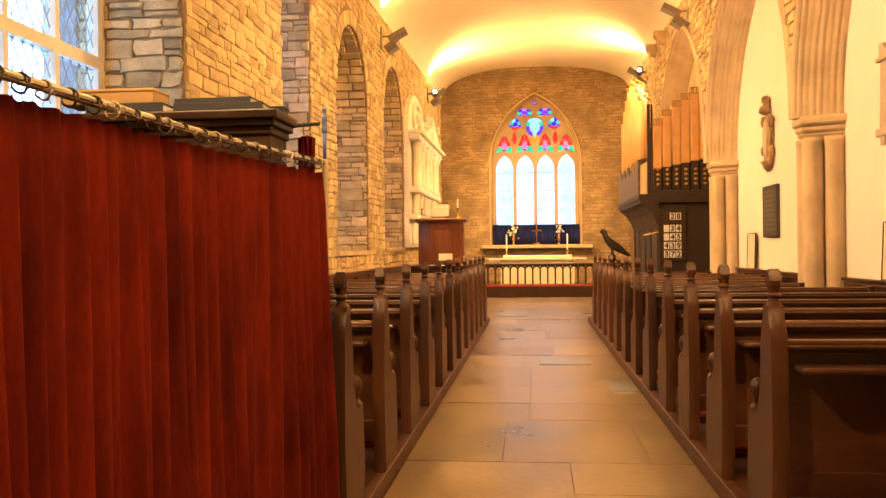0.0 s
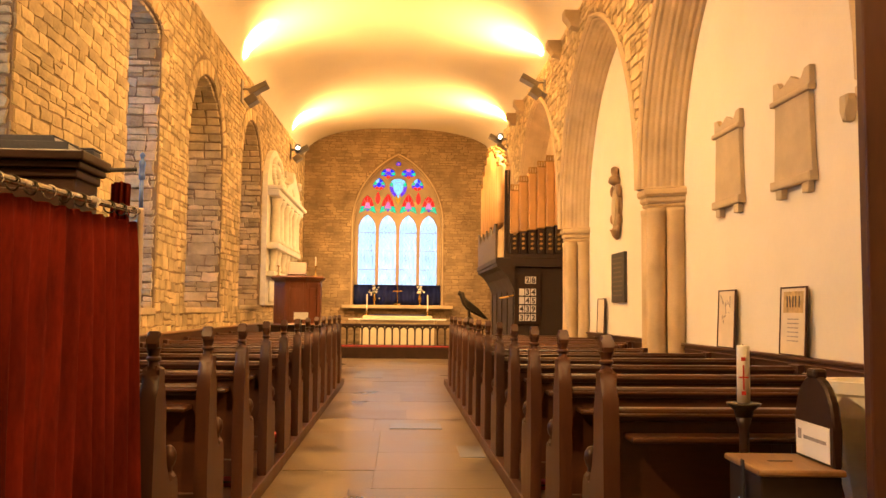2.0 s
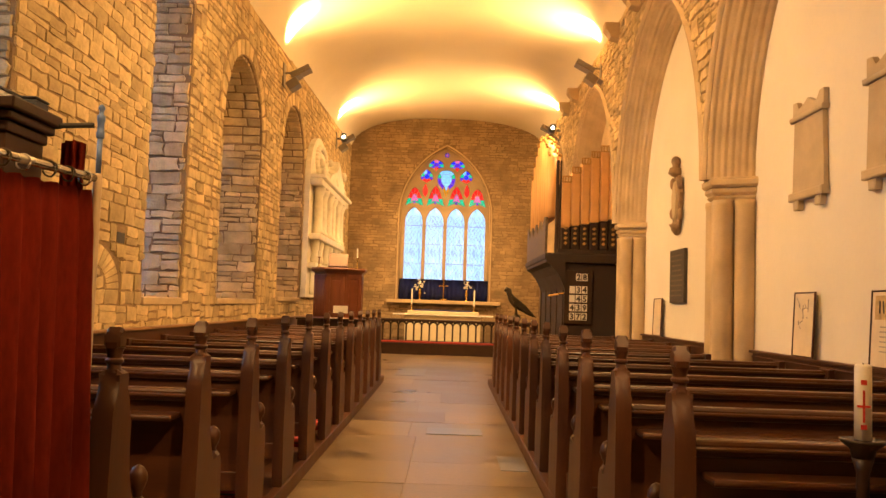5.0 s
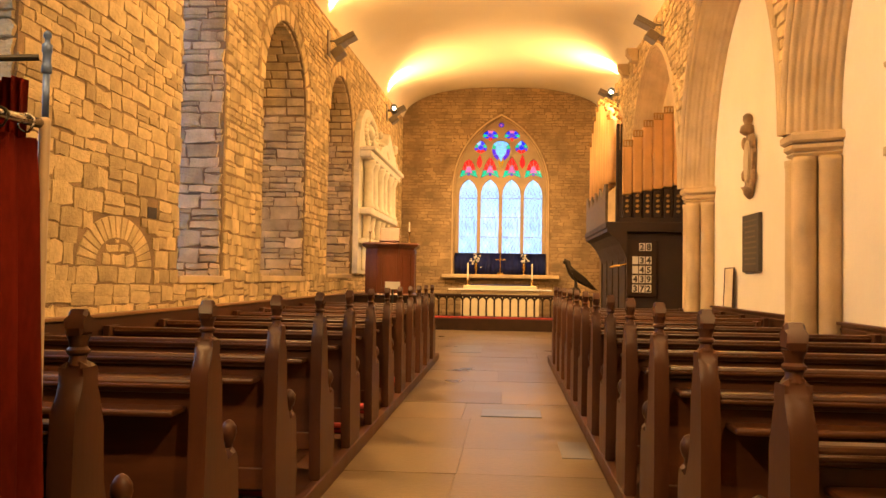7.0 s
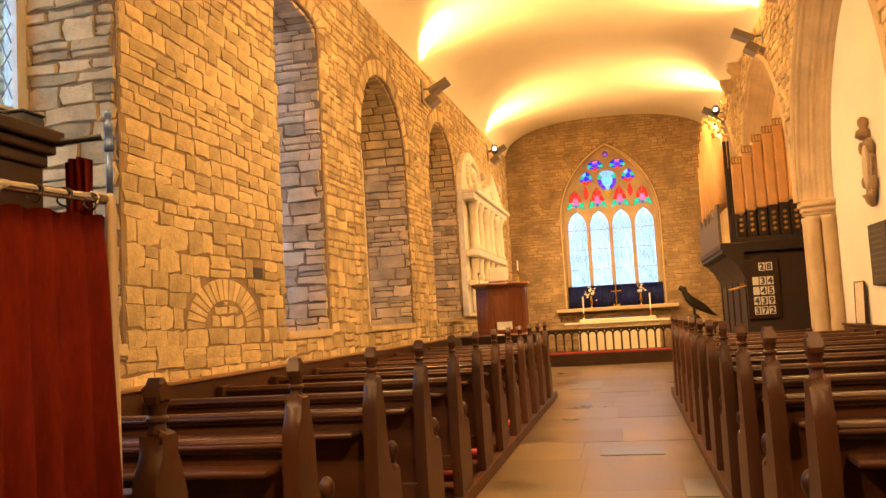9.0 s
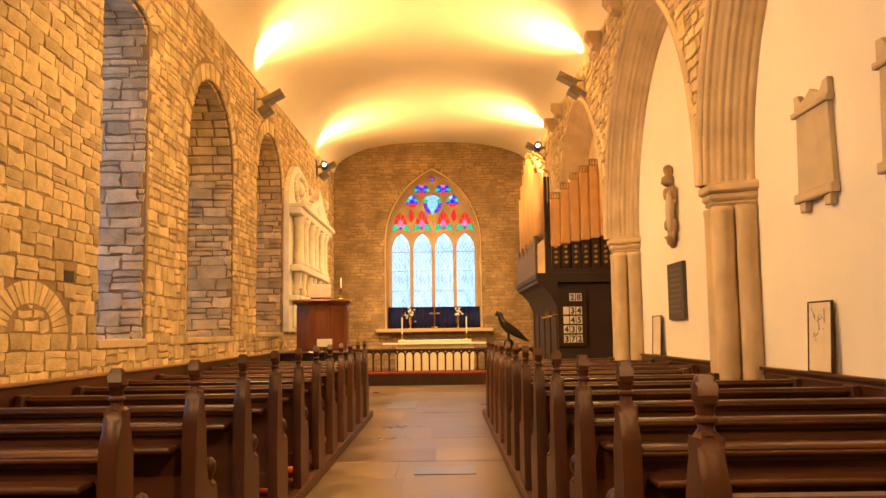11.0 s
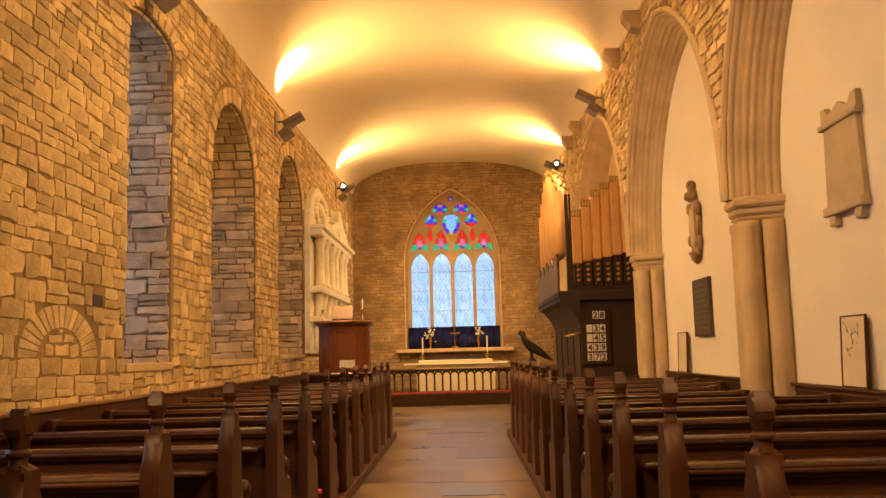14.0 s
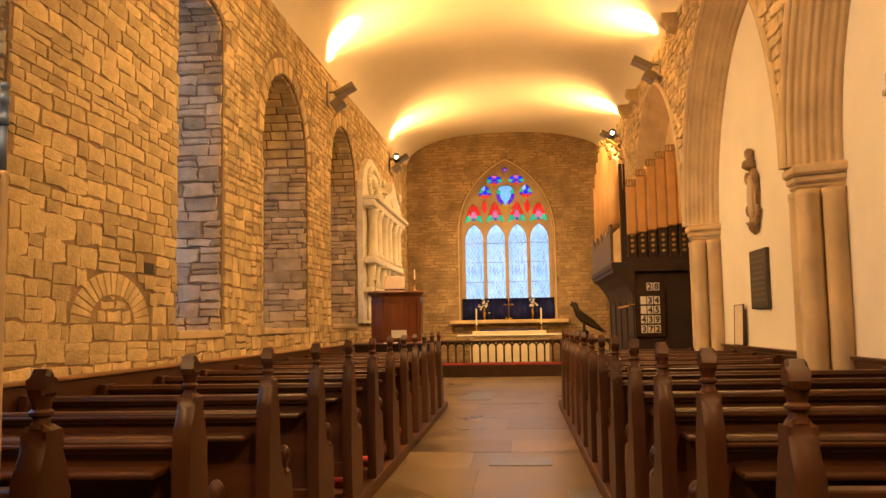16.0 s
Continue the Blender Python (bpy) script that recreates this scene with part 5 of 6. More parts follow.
# ---- memorials on the white wall ----
def memorial(y0, y1, top):
    """A slab with a crest, a cornice, a sill and two corbels."""
    c, w = (y0 + y1) / 2, (y1 - y0) / 2
    ob = thing("wall_memorial", "buff stone memorial slab with crested top on white wall", "memorial", "memorial slabs on the white wall", at=Matrix.Translation((INFILL, c, 0.232)) @ Matrix.Diagonal((0.62, 1, 0.9, 1)))
    rot = Matrix(((0, 0, -1, 0), (1, 0, 0, 0), (0, 1, 0, 0), (0, 0, 0, 1)))
    part("slab", prism(bmesh.new(), [(-w * 0.95, 2.31), (w * 0.95, 2.31), (w * 0.84, 2.98), (-w * 0.84, 2.98)], 0.07, rot, bevel=0.006), M_MEMORIAL, ob)
    part("cornice", prism(bmesh.new(), [(-w * 0.97, 2.965), (w * 0.97, 2.965), (w, 3.01), (-w, 3.01)], 0.115, rot, bevel=0.012), M_MEMORIAL, ob)
    crest = [(-w * 0.92, 3.01), (w * 0.92, 3.01), (w * 0.92, top), (w * 0.68, top - 0.005), (w * 0.52, top - 0.085), (w * 0.3, top - 0.06), (0, top - 0.01), (-w * 0.3, top - 0.06), (-w * 0.52, top - 0.085), (-w * 0.68, top - 0.005), (-w * 0.92, top)]
    part("crest", prism(bmesh.new(), crest, 0.075, rot, bevel=0.006), M_MEMORIAL, ob)
    part("sill", prism(bmesh.new(), [(-w, 2.235), (w, 2.235), (w, 2.31), (-w, 2.31)], 0.12, rot, bevel=0.012), M_MEMORIAL, ob)
    for s in (-0.66, 0.66):
        part("corbel", prism(bmesh.new(), [(s * w - 0.045, 2.15), (s * w + 0.045, 2.15), (s * w + 0.055, 2.236), (s * w - 0.055, 2.236)], 0.09, rot, bevel=0.01), M_MEMORIAL, ob)


memorial(7.17, 7.80, 3.15)
memorial(5.90, 6.55, 3.17)


def cartouche():
    ob = thing("carved_cartouche", "carved scrolled wall tablet with a small crowning figure", "tablet", at=Matrix.Translation((INFILL, 11.40, 0.136)) @ Matrix.Diagonal((0.8, 0.72, 0.95, 1)))
    rot = Matrix(((0, 0, -1, 0), (1, 0, 0, 0), (0, 1, 0, 0), (0, 0, 0, 1)))
    M = mat("brown_weathered_marble", (0.30, 0.19, 0.10), 0.6, vary=0.35, scale=9)
    out = []
    for k in range(28):
        a = 2 * math.pi * k / 28
        r = 1 + 0.10 * math.sin(5 * a) + 0.06 * math.sin(9 * a + 1)
        out.append((0.25 * r * math.cos(a), 2.70 + 0.36 * r * math.sin(a)))
    part("scroll_border", prism(bmesh.new(), out, 0.07, rot, bevel=0.02), M, ob, "brown scrolled border")
    oval = [(0.145 * math.cos(2 * math.pi * k / 24), 2.70 + 0.26 * math.sin(2 * math.pi * k / 24)) for k in range(24)]
    part("tablet", prism(bmesh.new(), oval, 0.10, rot, bevel=0.02), M_MEMORIAL, ob, "smooth oval tablet")
    bm = bmesh.new()
    lathe(bm, [(0.05, 3.02), (0.12, 3.06), (0.10, 3.13), (0.05, 3.16), (0.075, 3.21), (0.07, 3.26), (0.03, 3.29)], 12, Matrix.Translation((-0.07, 0, 0)))
    part("crown", bm, M, ob, smooth=True)
    bm = bmesh.new()
    lathe(bm, [(0.02, 2.24), (0.07, 2.28), (0.09, 2.33), (0.13, 2.38)], 10, Matrix.Translation((-0.05, -0.03, 0)))
    part("pendant", bm, M, ob, smooth=True)
    for k, (u, z, r) in enumerate(((0.24, 2.95, 0.07), (-0.24, 2.92, 0.08), (0.27, 2.55, 0.06), (-0.27, 2.50, 0.07), (0.16, 2.36, 0.06), (-0.17, 2.37, 0.055))):
        bm = bmesh.new()
        bmesh.ops.create_icosphere(bm, subdivisions=2, radius=r, matrix=Matrix.Translation((-0.06, u, z)) @ Matrix.Diagonal((0.6, 1, 1.2, 1)))
        part("scroll", bm, M, ob, smooth=True)


cartouche()


def dark_plaque():
    ob = thing("inscribed_plaque", "dark slate plaque with rows of small lettering", "plaque", at=pose(INFILL, 11.33, 0))
    part("slab", boxed(-0.045, -0.001, -0.33, 0.33, 1.42, 2.085, 0.006), mat("dark_slate", (0.055, 0.045, 0.038), 0.5, vary=0.25), ob)
    rnd = random.Random(2)
    for k in range(9):
        w = rnd.uniform(0.20, 0.27)
        part("text_line", boxed(-0.048, -0.044, -w, w, 2.0 - k * 0.062, 2.018 - k * 0.062), mat("faded_lettering", (0.16, 0.13, 0.10), 0.6) if k == 0 else bpy.data.materials["faded_lettering"], ob)


dark_plaque()


def picture_frame(y0, y1, z1, lean, label, art):
    """A framed print that leans against the wall on the oak capping."""
    c, w, h = (y0 + y1) / 2, (y1 - y0) / 2, z1 - 1.03 + 0.01
    ob = thing("framed_print", label, "picture frame", "framed prints leaning on the wall", at=Matrix.Translation((INFILL - 0.052, c, 0.984)) @ Matrix.Rotation(radians(lean), 4, "Y"))
    for a, b, lo, hi in ((-w, w, 0, 0.011), (-w, w, h - 0.011, h), (-w, -w + 0.011, 0.011, h - 0.011), (w - 0.011, w, 0.011, h - 0.011)):
        part("frame", boxed(-0.018, 0.0, a, b, lo, hi, 0.003), M_DADO, ob)
    part("print", boxed(-0.010, -0.004, -w + 0.010, w - 0.010, 0.010, h - 0.010), M_AGED, ob)
    rnd = random.Random(int(y0 * 10))
    if art == "drawing":
        ink = mat("faint_grey_ink", (0.35, 0.32, 0.30), 0.7)
        for k in range(14):
            u, v = rnd.gauss(0, 0.05), h * 0.68 + rnd.gauss(0, 0.06)
            part("pencil_line", tube(bmesh.new(), [(-0.012, u, v), (-0.012, u + rnd.gauss(0, 0.03), v + rnd.gauss(0, 0.05))], 0.004, 4), ink, ob)
    if art == "certificate":
        part("wash", boxed(-0.0115, -0.0105, -w + 0.05, w - 0.05, h * 0.62, h * 0.93), mat("ochre_wash", (0.52, 0.36, 0.16), 0.7, vary=0.35, scale=18), ob, "ochre painted heading")
        bm = bmesh.new()
        for u in (-0.10, -0.05, 0.0, 0.04, 0.09):
            tube(bm, [(-0.013, u, h * 0.70), (-0.013, u + rnd.uniform(-0.01, 0.02), h * 0.86)], 0.006, 4)
        part("heading", bm, M_INK, ob, "dark lettered heading")
        for k in range(6):
            part("text_line", boxed(-0.0115, -0.0105, -0.09, 0.09, h * 0.52 - k * 0.032, h * 0.52 - k * 0.032 + 0.008), bpy.data.materials["faint_grey_ink"], ob)


picture_frame(7.33, 7.72, 1.535, 2.5, "framed pale line drawing leaning on the white wall", "drawing")
picture_frame(6.03, 6.45, 1.53, 2.5, "framed certificate with ochre heading leaning on wall", "certificate")
picture_frame(12.02, 12.45, 1.52, 2.0, "narrow framed print leaning on the wall by the pier", "plain")
c = thing("wall_bracket", "small carved stone bracket high on the white wall", "bracket", at=pose(INFILL, 5.42, -0.05))
part("bracket", prism(bmesh.new(), [(-0.05, 2.78), (0.05, 2.78), (0.05, 2.74), (0.035, 2.67), (0.02, 2.60), (-0.02, 2.60), (-0.035, 2.67), (-0.05, 2.74)], 0.08, Matrix(((0, 0, -1, 0), (1, 0, 0, 0), (0, 1, 0, 0), (0, 0, 0, 1))), bevel=0.015), M_MEMORIAL, c)


# ---- curtain screen ----
ROD_A, ROD_B, ROD_Z = Vector((-0.912, 3.255)), Vector((-1.125, 0.95)), 1.645


def rod_at(s):
    p = ROD_A.lerp(ROD_B, s)
    return p.x - 0.055 * math.sin(math.pi * min(1, s * 1.05)), p.y


def curtain_screen():
    ob = thing("curtain_screen", "red velvet curtain hung by rings from a metal rail", "curtain", at=pose(0, 0, FLOOR))
    pts = [(*rod_at(k / 24), ROD_Z - FLOOR) for k in range(25)]
    part("rail", tube(bmesh.new(), pts, 0.0125, 10), M_CHROME, ob, "worn metal rail", smooth=True)
    rnd = random.Random(17)
    bm = bmesh.new()
    N, R = 900, 26
    folds = 29
    tall = [rnd.uniform(0.65, 1.25) for _ in range(folds + 3)]
    lean = [rnd.uniform(-0.35, 0.35) for _ in range(folds + 3)]
    cols = []
    for k in range(N + 1):
        s = k / N
        x, y = rod_at(s)
        col = []
        for r in range(R + 1):
            f = r / R
            # folds wander sideways and grow towards the hem
            p = s * folds + 0.30 * math.sin(s * 11.0) + 0.12 * math.sin(s * 31.0 + 1.0) + 0.22 * f * math.sin(s * 15.0 + 2.6 * f) + 1.0
            i, q = int(p), p - int(p)
            high = tall[i] + lean[i] * f
            crest = (0.5 - 0.5 * math.cos(2 * math.pi * q)) ** 1.5 * high
            ripple = 0.05 * math.sin(2 * math.pi * (3.0 * p + 0.5 * f)) * (1.0 - 0.55 * f)
            amp = 0.022 + 0.032 * min(1, f * 1.5)
            if f < 0.06:
                amp *= 0.45 + 0.55 * f / 0.06
            bulge = amp * (crest + ripple - 0.42) + 0.010 * f * math.sin(s * 9.0 + 1.0)
            z = ROD_Z - 0.045 - f * (ROD_Z - 0.06) + (0.006 * math.sin(math.pi * q) if r == 0 else 0)
            col.append(bm.verts.new((x + bulge, y + 0.2 * bulge, max(0.012, z - FLOOR))))
        cols.append(col)
    for a, b in zip(cols, cols[1:]):
        for r in range(R):
            bm.faces.new((a[r], b[r], b[r + 1], a[r + 1]))
    bmesh.ops.solidify(bm, geom=bm.faces[:], thickness=0.003)
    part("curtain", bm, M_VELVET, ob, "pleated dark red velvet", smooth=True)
    for k in range(26):
        s = (k + 0.35 + 0.3 * rnd.random()) / 26
        x, y = rod_at(s)
        bm = bmesh.new()
        ring = [(x + 0.021 * math.cos(a) * 0.9, y + 0.004 * math.sin(3 * a), ROD_Z - FLOOR - 0.007 + 0.021 * math.sin(a)) for a in [2 * math.pi * j / 14 for j in range(15)]]
        tube(bm, ring, 0.003, 6)
        part("ring", bm, M_BRONZE if k % 3 else M_CHROME, ob, smooth=True)


curtain_screen()


def screen_pole():
    ob = thing("screen_pole", "slim blue-grey pole with a capped top holding the rail", "pole", at=pose(-0.905, 3.262, FLOOR))
    part("sleeve", lathe(bmesh.new(), [(0.03, 0), (0.03, 0.01), (0.013, 0.02), (0.013, 1.60), (0.009, 1.61)], 14), mat("cream_enamel", (0.42, 0.31, 0.19), 0.4, vary=0.1), ob, "cream lower sleeve", smooth=True)
    part("pole", lathe(bmesh.new(), [(0.008, 1.61), (0.008, 1.715)], 12), M_BLUEPOLE, ob, smooth=True)
    part("collar", lathe(bmesh.new(), [(0.0085, 1.715), (0.012, 1.718), (0.012, 1.735), (0.010, 1.738), (0.010, 1.765), (0.012, 1.768), (0.012, 1.785), (0.007, 1.789), (0.006, 1.799), (0.010, 1.805), (0.009, 1.813), (0.003, 1.819)], 14), M_BLUEPOLE, ob, smooth=True)
    part("arm", tube(bmesh.new(), [(-0.02, 0, 1.755), (-0.13, -0.05, 1.74)], 0.008, 8), M_BLACK, ob)


screen_pole()


def tall_cabinet():
    ob = thing("tall_cabinet", "dark oak cabinet with moulded cornice behind the curtain", "cabinet", at=pose(0, 0, FLOOR))
    x0, x1, y0, y1, top = -2.35, -1.045, 2.985, 3.205, 1.77
    part("carcass", boxed(x0, x1, y0, y1, 0.0, top - 0.09, 0.006), M_DARK, ob)
    for k in range(3):
        a = x0 + 0.03 + k * (x1 - x0 - 0.06) / 3
        b = a + (x1 - x0 - 0.06) / 3 - 0.01
        d = part("door", boxed(a, b, y0 - 0.02, y0 - 0.001, 0.08, top - 0.13, 0.004), M_DARK, ob)
        part("handle", lathe(bmesh.new(), [(0.006, 0.0), (0.006, 0.012), (0.014, 0.016), (0.012, 0.026)], 10, Matrix.Translation((b - 0.05, y0 - 0.02, 0.95)) @ Matrix.Rotation(radians(90), 4, "X")), M_BRASS, d)
    for g, lo, hi in ((0.008, top - 0.092, top - 0.06), (0.022, top - 0.06, top - 0.035), (0.036, top - 0.035, top)):
        part("cornice", boxed(x0 - g, x1 + g, y0 - g, y1 + g, lo, hi, 0.006), M_DARK, ob)


tall_cabinet()


def flat_book(x, y, z, w, d, h, turn, label, material):
    ob = thing("folder", label, "folder", "folders on the cabinet", at=pose(x, y, z, 0, 0, turn))
    part("cover", boxed(-w / 2, w / 2, -d / 2, d / 2, 0, 0.004, 0.001), material, ob)
    part("pages", boxed(-w / 2 + 0.006, w / 2 - 0.006, -d / 2 + 0.004, d / 2 - 0.006, 0.0042, h - 0.0042), M_WHITE, ob)
    part("top_cover", boxed(-w / 2, w / 2, -d / 2, d / 2, h - 0.004, h, 0.001), material, ob)
    part("spine", boxed(-w / 2, w / 2, -d / 2 - 0.004, -d / 2, 0, h, 0.001), material, ob)


M_FOLDER = mat("blue_grey_bookcloth", (0.03, 0.034, 0.055), 0.6, vary=0.15)
CAB_TOP = FLOOR + 1.77
flat_book(-1.24, 3.07, CAB_TOP, 0.34, 0.22, 0.028, 3, "flat blue-grey folder lying on the cabinet top", M_FOLDER)
flat_book(-1.26, 3.08, CAB_TOP + 0.028, 0.30, 0.20, 0.022, -2, "thin blue-grey folder on top of another", M_FOLDER)
flat_book(-1.60, 3.06, CAB_TOP, 0.30, 0.20, 0.035, 1, "dark folder lying flat on the cabinet", M_FOLDER)
b = thing("cardboard_box", "small brown cardboard box on the cabinet top", "box", at=pose(-1.66, 3.04, CAB_TOP + 0.035))
part("carton", boxed(-0.20, 0.17, -0.07, 0.07, 0.0, 0.055, 0.004), M_PAPERBROWN, b)
part("lid", boxed(-0.203, 0.173, -0.073, 0.073, 0.045, 0.058, 0.003), M_PAPERBROWN, b)
b = thing("small_box", "small dark box at the cabinet edge", "box", at=pose(-1.07, 3.16, CAB_TOP))
part("body", boxed(-0.045, 0.035, -0.04, 0.04, 0.0, 0.028, 0.004), M_FOLDER, b)
part("lid", boxed(-0.047, 0.037, -0.042, 0.042, 0.0285, 0.036, 0.003), M_FOLDER, b)


def hanging_cloth():
    bm = bmesh.new()
    cols = []
    for k in range(19):
        u = k / 18
        cols.append([bm.verts.new((-1.008 + 0.07 * u + 0.010 * math.sin(k * 1.3) * (1 - v), 3.235 + 0.012 * math.sin(k * 1.1), 1.755 - 0.50 * (1 - v) - 0.02 * abs(u - 0.5))) for v in (0, 0.33, 0.66, 1.0)])
    for a, b in zip(cols, cols[1:]):
        for r in range(3):
            bm.faces.new((a[r], b[r], b[r + 1], a[r + 1]))
    bmesh.ops.solidify(bm, geom=bm.faces[:], thickness=0.004)
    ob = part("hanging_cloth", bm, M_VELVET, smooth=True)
    tagged(ob, "folded red cloth hung between cabinet and pole", "cloth")


hanging_cloth()


# ---- beside the first pew on the arcade side ----
def candle_stand():
    ob = thing("candle_stand", "dark iron floor stand with a wide drip dish", "candle stand", at=pose(1.340, 3.19, FLOOR))
    part("foot", lathe(bmesh.new(), [(0.055, 0.08), (0.055, 0.09), (0.04, 0.11), (0.025, 0.13)], 16), M_BLACK, ob)
    part("stem", lathe(bmesh.new(), [(0.022, 0.13), (0.018, 0.4), (0.032, 0.44), (0.018, 0.48), (0.018, 0.82), (0.03, 0.86)], 14), M_DARK, ob, smooth=True)
    part("dish", lathe(bmesh.new(), [(0.03, 0.86), (0.035, 0.885), (0.060, 0.905), (0.063, 0.912), (0.03, 0.91)], 20), M_BRONZE, ob, smooth=True)


candle_stand()


def paschal_candle():
    ob = thing("paschal_candle", "thick white candle marked with a red cross", "candle", at=pose(1.340, 3.19, FLOOR + 0.912))
    part("wax", lathe(bmesh.new(), [(0.0235, 0), (0.0235, 0.205), (0.020, 0.212), (0.004, 0.206)], 20), M_WAX, ob, smooth=True)
    R = mat("red_transfer", (0.55, 0.03, 0.02), 0.5)
    m = pose(0, 0, 0, 0, 0, -20)
    part("cross_upright", box(bmesh.new(), -0.003, 0.003, -0.0245, -0.0228, 0.05, 0.14, 0.0, m), R, ob)
    part("cross_bar", box(bmesh.new(), -0.017, 0.017, -0.0240, -0.0175, 0.092, 0.098, 0.0, m), R, ob)
    for z in (0.03, 0.155):
        part("mark", box(bmesh.new(), -0.008, 0.008, -0.0243, -0.0226, z, z + 0.014, 0.0, m), R, ob)
    part("wick", lathe(bmesh.new(), [(0.0015, 0.206), (0.0015, 0.216)], 6), M_BLACK, ob)


paschal_candle()


def alms_chest():
    ob = thing("alms_chest", "oak alms chest with slotted lid, padlock and arched back", "chest", at=pose(1.37, 2.93, PLINTH - 0.0144, 0, 0, -3) @ Matrix.Diagonal((0.9, 0.9, 0.89, 1)))
    # body oak set near black, so its colour carries the shade on the chest
    M_CHEST = mat("oak_darkened_for_shade", (0.020, 0.009, 0.005), 0.55, vary=0.3, scale=6, fine=60, bump=0.1, dist=0.003)
    part("body", boxed(-0.15, 0.14, -0.17, 0.17, 0.42, 0.735, 0.006), M_CHEST, ob)
    part("pedestal", boxed(-0.11, 0.10, -0.13, 0.13, 0.016, 0.419, 0.006), M_CHEST, ob)
    part("lid", boxed(-0.165, 0.15, -0.19, 0.19, 0.737, 0.762, 0.008), mat("worn_light_oak", (0.27, 0.15, 0.068), 0.45, vary=0.3, scale=7, streak=(1, 0.2, 1)), ob, "lighter worn lid")
    # black strip on the uncut lid stands for the dark inside the coin opening
    part("slot", boxed(-0.06, 0.03, -0.006, 0.006, 0.7625, 0.7645), M_BLACK, ob)
    arch = [(-0.165, 0.763), (0.165, 0.763), (0.165, 0.90)] + [(0.165 * math.cos(a), 0.90 + 0.19 * math.sin(a) ** 0.9) for a in [math.pi * k / 14 for k in range(1, 14)]] + [(-0.165, 0.90)]
    part("back_board", prism(bmesh.new(), arch, 0.035, at_x(0.112) @ ALONG_Y_RIGHT, bevel=0.008), M_DARK, ob, "arched back board")
    part("finial", box(bmesh.new(), 0.105, 0.155, -0.04, 0.04, 1.075, 1.115, 0.012), M_DARK, ob)
    n = part("notice", boxed(0.107, 0.110, -0.145, 0.145, 0.775, 0.905), M_WHITE, ob, "white paper notice")
    part("initial", boxed(0.1055, 0.1068, 0.095, 0.125, 0.835, 0.875), bpy.data.materials["faint_grey_ink"], n)
    part("text_line", boxed(0.1055, 0.1068, -0.12, 0.075, 0.840, 0.853), bpy.data.materials["faint_grey_ink"], n)
    part("hasp", boxed(-0.172, -0.166, -0.05, -0.02, 0.62, 0.775, 0.002), M_BLACK, ob)
    part("padlock_body", boxed(-0.190, -0.173, -0.055, -0.015, 0.545, 0.595, 0.006), M_BRASS, ob)
    part("padlock_shackle", tube(bmesh.new(), [(-0.181, -0.05, 0.592), (-0.181, -0.05, 0.622), (-0.181, -0.035, 0.635), (-0.181, -0.02, 0.622), (-0.181, -0.02, 0.592)], 0.005, 6), M_CHROME, ob)


alms_chest()


def font():
    ob = thing("stone_font", "small octagonal white stone font on a stem", "font", at=pose(1.745, 3.08, PLINTH) @ Matrix.Diagonal((0.85, 0.85, 0.93, 1)))
    t = Matrix.Rotation(radians(22.5), 4, "Z")
    part("step", lathe(bmesh.new(), [(0.20, 0), (0.20, 0.06), (0.16, 0.08)], 8, t), M_MARBLE, ob)
    part("stem", lathe(bmesh.new(), [(0.10, 0.08), (0.09, 0.55), (0.12, 0.66)], 8, t), M_MARBLE, ob)
    part("bowl", lathe(bmesh.new(), [(0.12, 0.66), (0.175, 0.86), (0.185, 0.94), (0.195, 0.95), (0.195, 0.995), (0.14, 0.995), (0.11, 0.93)], 8, t), M_MARBLE, ob)


font()


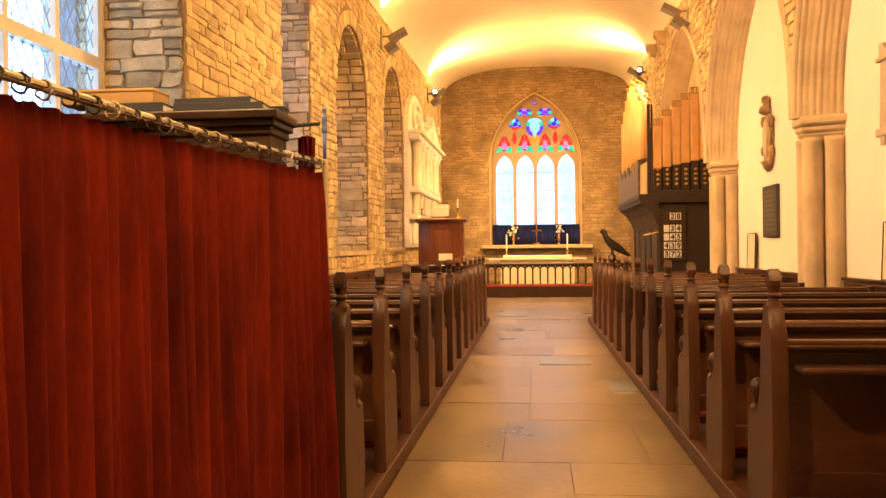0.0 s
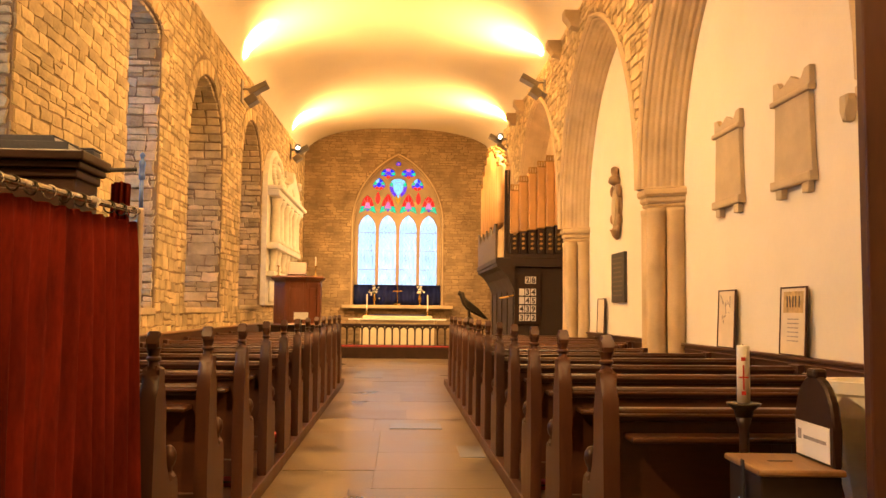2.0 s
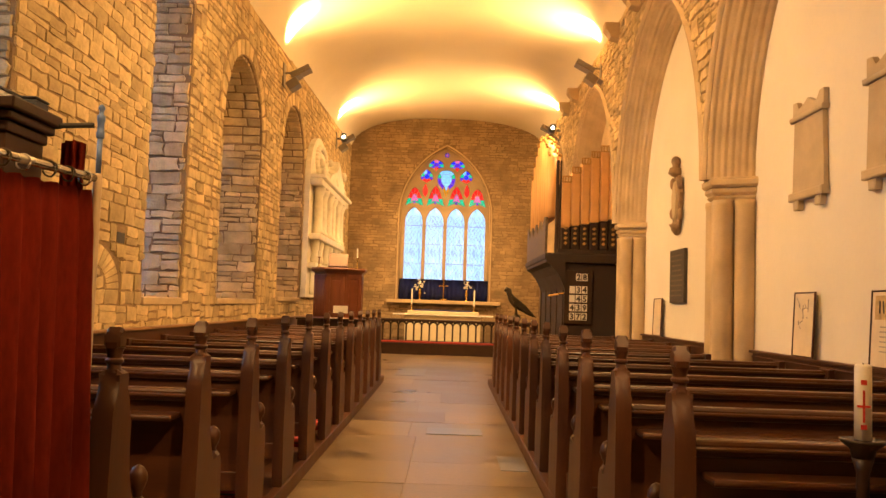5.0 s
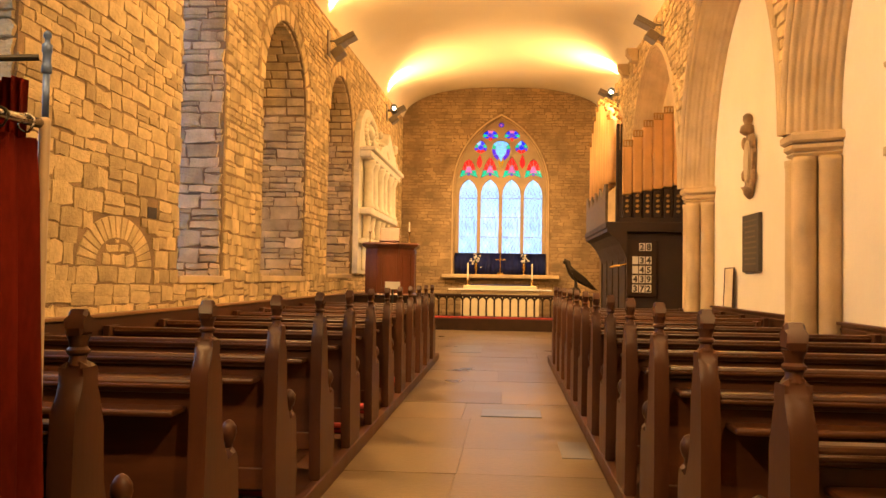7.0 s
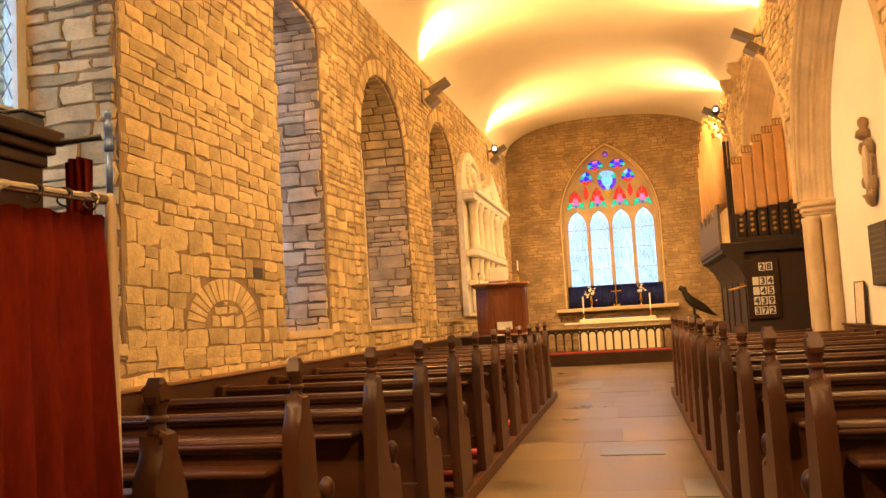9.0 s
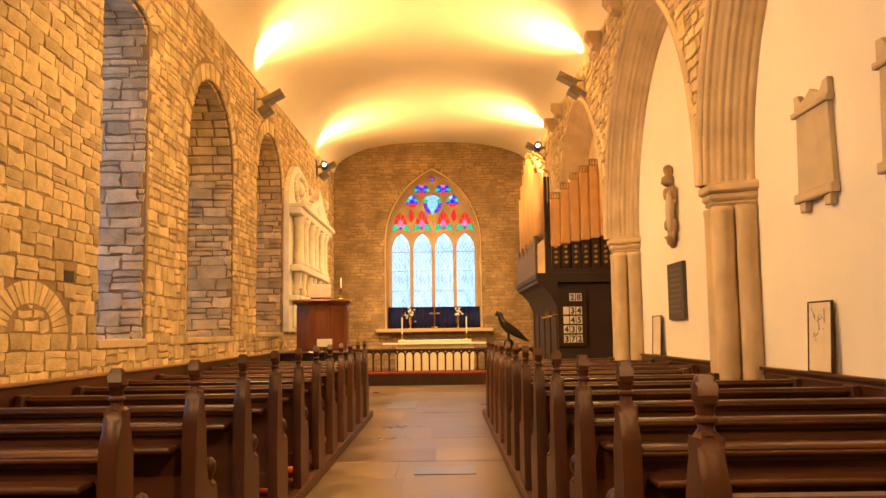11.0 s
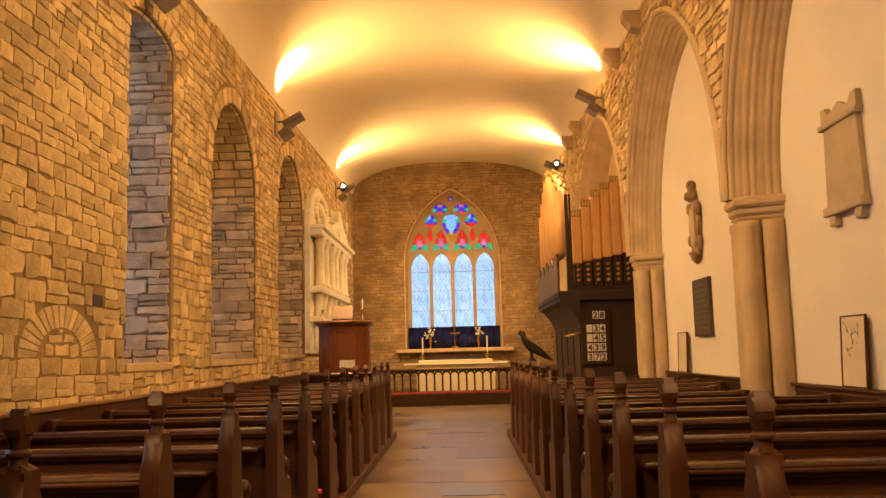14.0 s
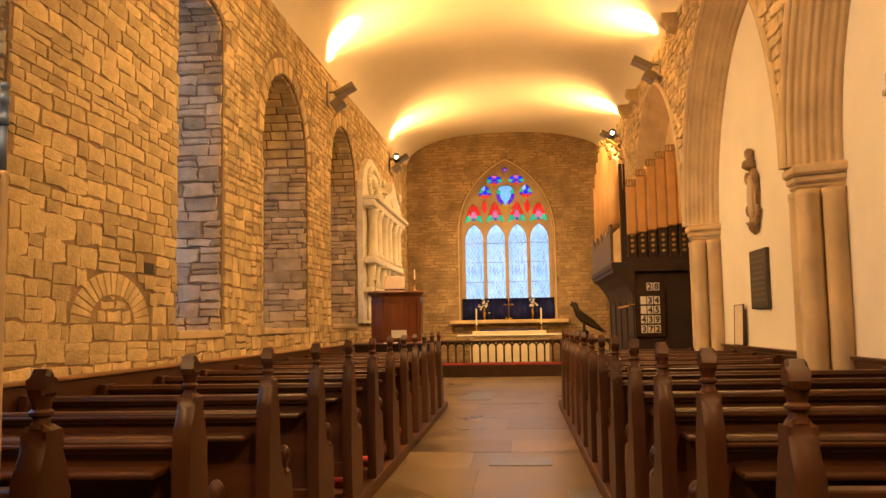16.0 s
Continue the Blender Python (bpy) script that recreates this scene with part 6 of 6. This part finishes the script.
def oak_screen():
    ob = thing("oak_door", "dark oak door leaf standing open edge-on", "door", at=pose(1.475, 2.56, FLOOR))
    part("stile", boxed(0.0, 0.10, 0.0, 0.05, 0.0, 2.9, 0.008), M_WOOD, ob)
    part("panel", boxed(0.10, 0.75, 0.012, 0.038, 0.0, 2.9), M_WOOD, ob)
    part("moulding", boxed(0.10, 0.125, -0.004, 0.054, 0.0, 2.9, 0.008), M_WOOD, ob)


oak_screen()


# red kneelers hung and laid in the pews
def kneeler(x, y, z):
    ob = thing("kneeler", "red cloth kneeler lying under a pew", "kneeler", "kneelers in the pews", at=pose(x, y, z))
    part("pad", boxed(-0.16, 0.16, -0.10, 0.10, 0.0, 0.08, 0.025), M_REDPAD, ob)
    part("band", boxed(-0.162, 0.162, -0.102, 0.102, 0.028, 0.044, 0.004), M_DARK, ob)


for k in range(ROWS):
    for s, p in ((-1, PITCH_L), (1, PITCH_R)):
        if (k * 7 + (3 if s > 0 else 0)) % 3 != 1:
            kneeler(s * 1.12, FIRST + p * k - 0.34, PLINTH)

# ---- flagstones of the aisle ----
def flagstones():
    rnd = random.Random(5)
    floor = bpy.data.objects["floor"]
    y = WEST
    while y < EAST - 0.05:
        d = rnd.uniform(0.6, 1.35)
        x0, x1 = (-0.834, 0.834) if 2.9 < y + d / 2 < FIRST + 0.93 * ROWS else (-2.6, 2.95)
        cuts = [x0]
        while x1 - cuts[-1] > 1.1:
            cuts.append(cuts[-1] + rnd.uniform(0.5, 1.0))
        cuts.append(x1)
        for a, b in zip(cuts, cuts[1:]):
            lift = rnd.uniform(-0.004, 0.003)
            part("flagstone", boxed(a + 0.0006, b - 0.0006, y + 0.0006, min(y + d, EAST) - 0.0006, -0.06, FLOOR + 0.5 * lift, 0.002), M_FLAG, floor)
        y += d

    # three slabs of other stone laid among them
    for x0, x1, y0, y1 in ((-0.02, 0.53, 9.08, 9.50), (-0.74, -0.22, 15.7, 17.3), (0.60, 0.81, 7.35, 7.95)):
        part("flagstone", boxed(x0, x1, y0, y1, FLOOR - 0.02, FLOOR + 0.007, 0.003), M_SLATE, floor, "blue-grey slab among brown flags")


flagstones()
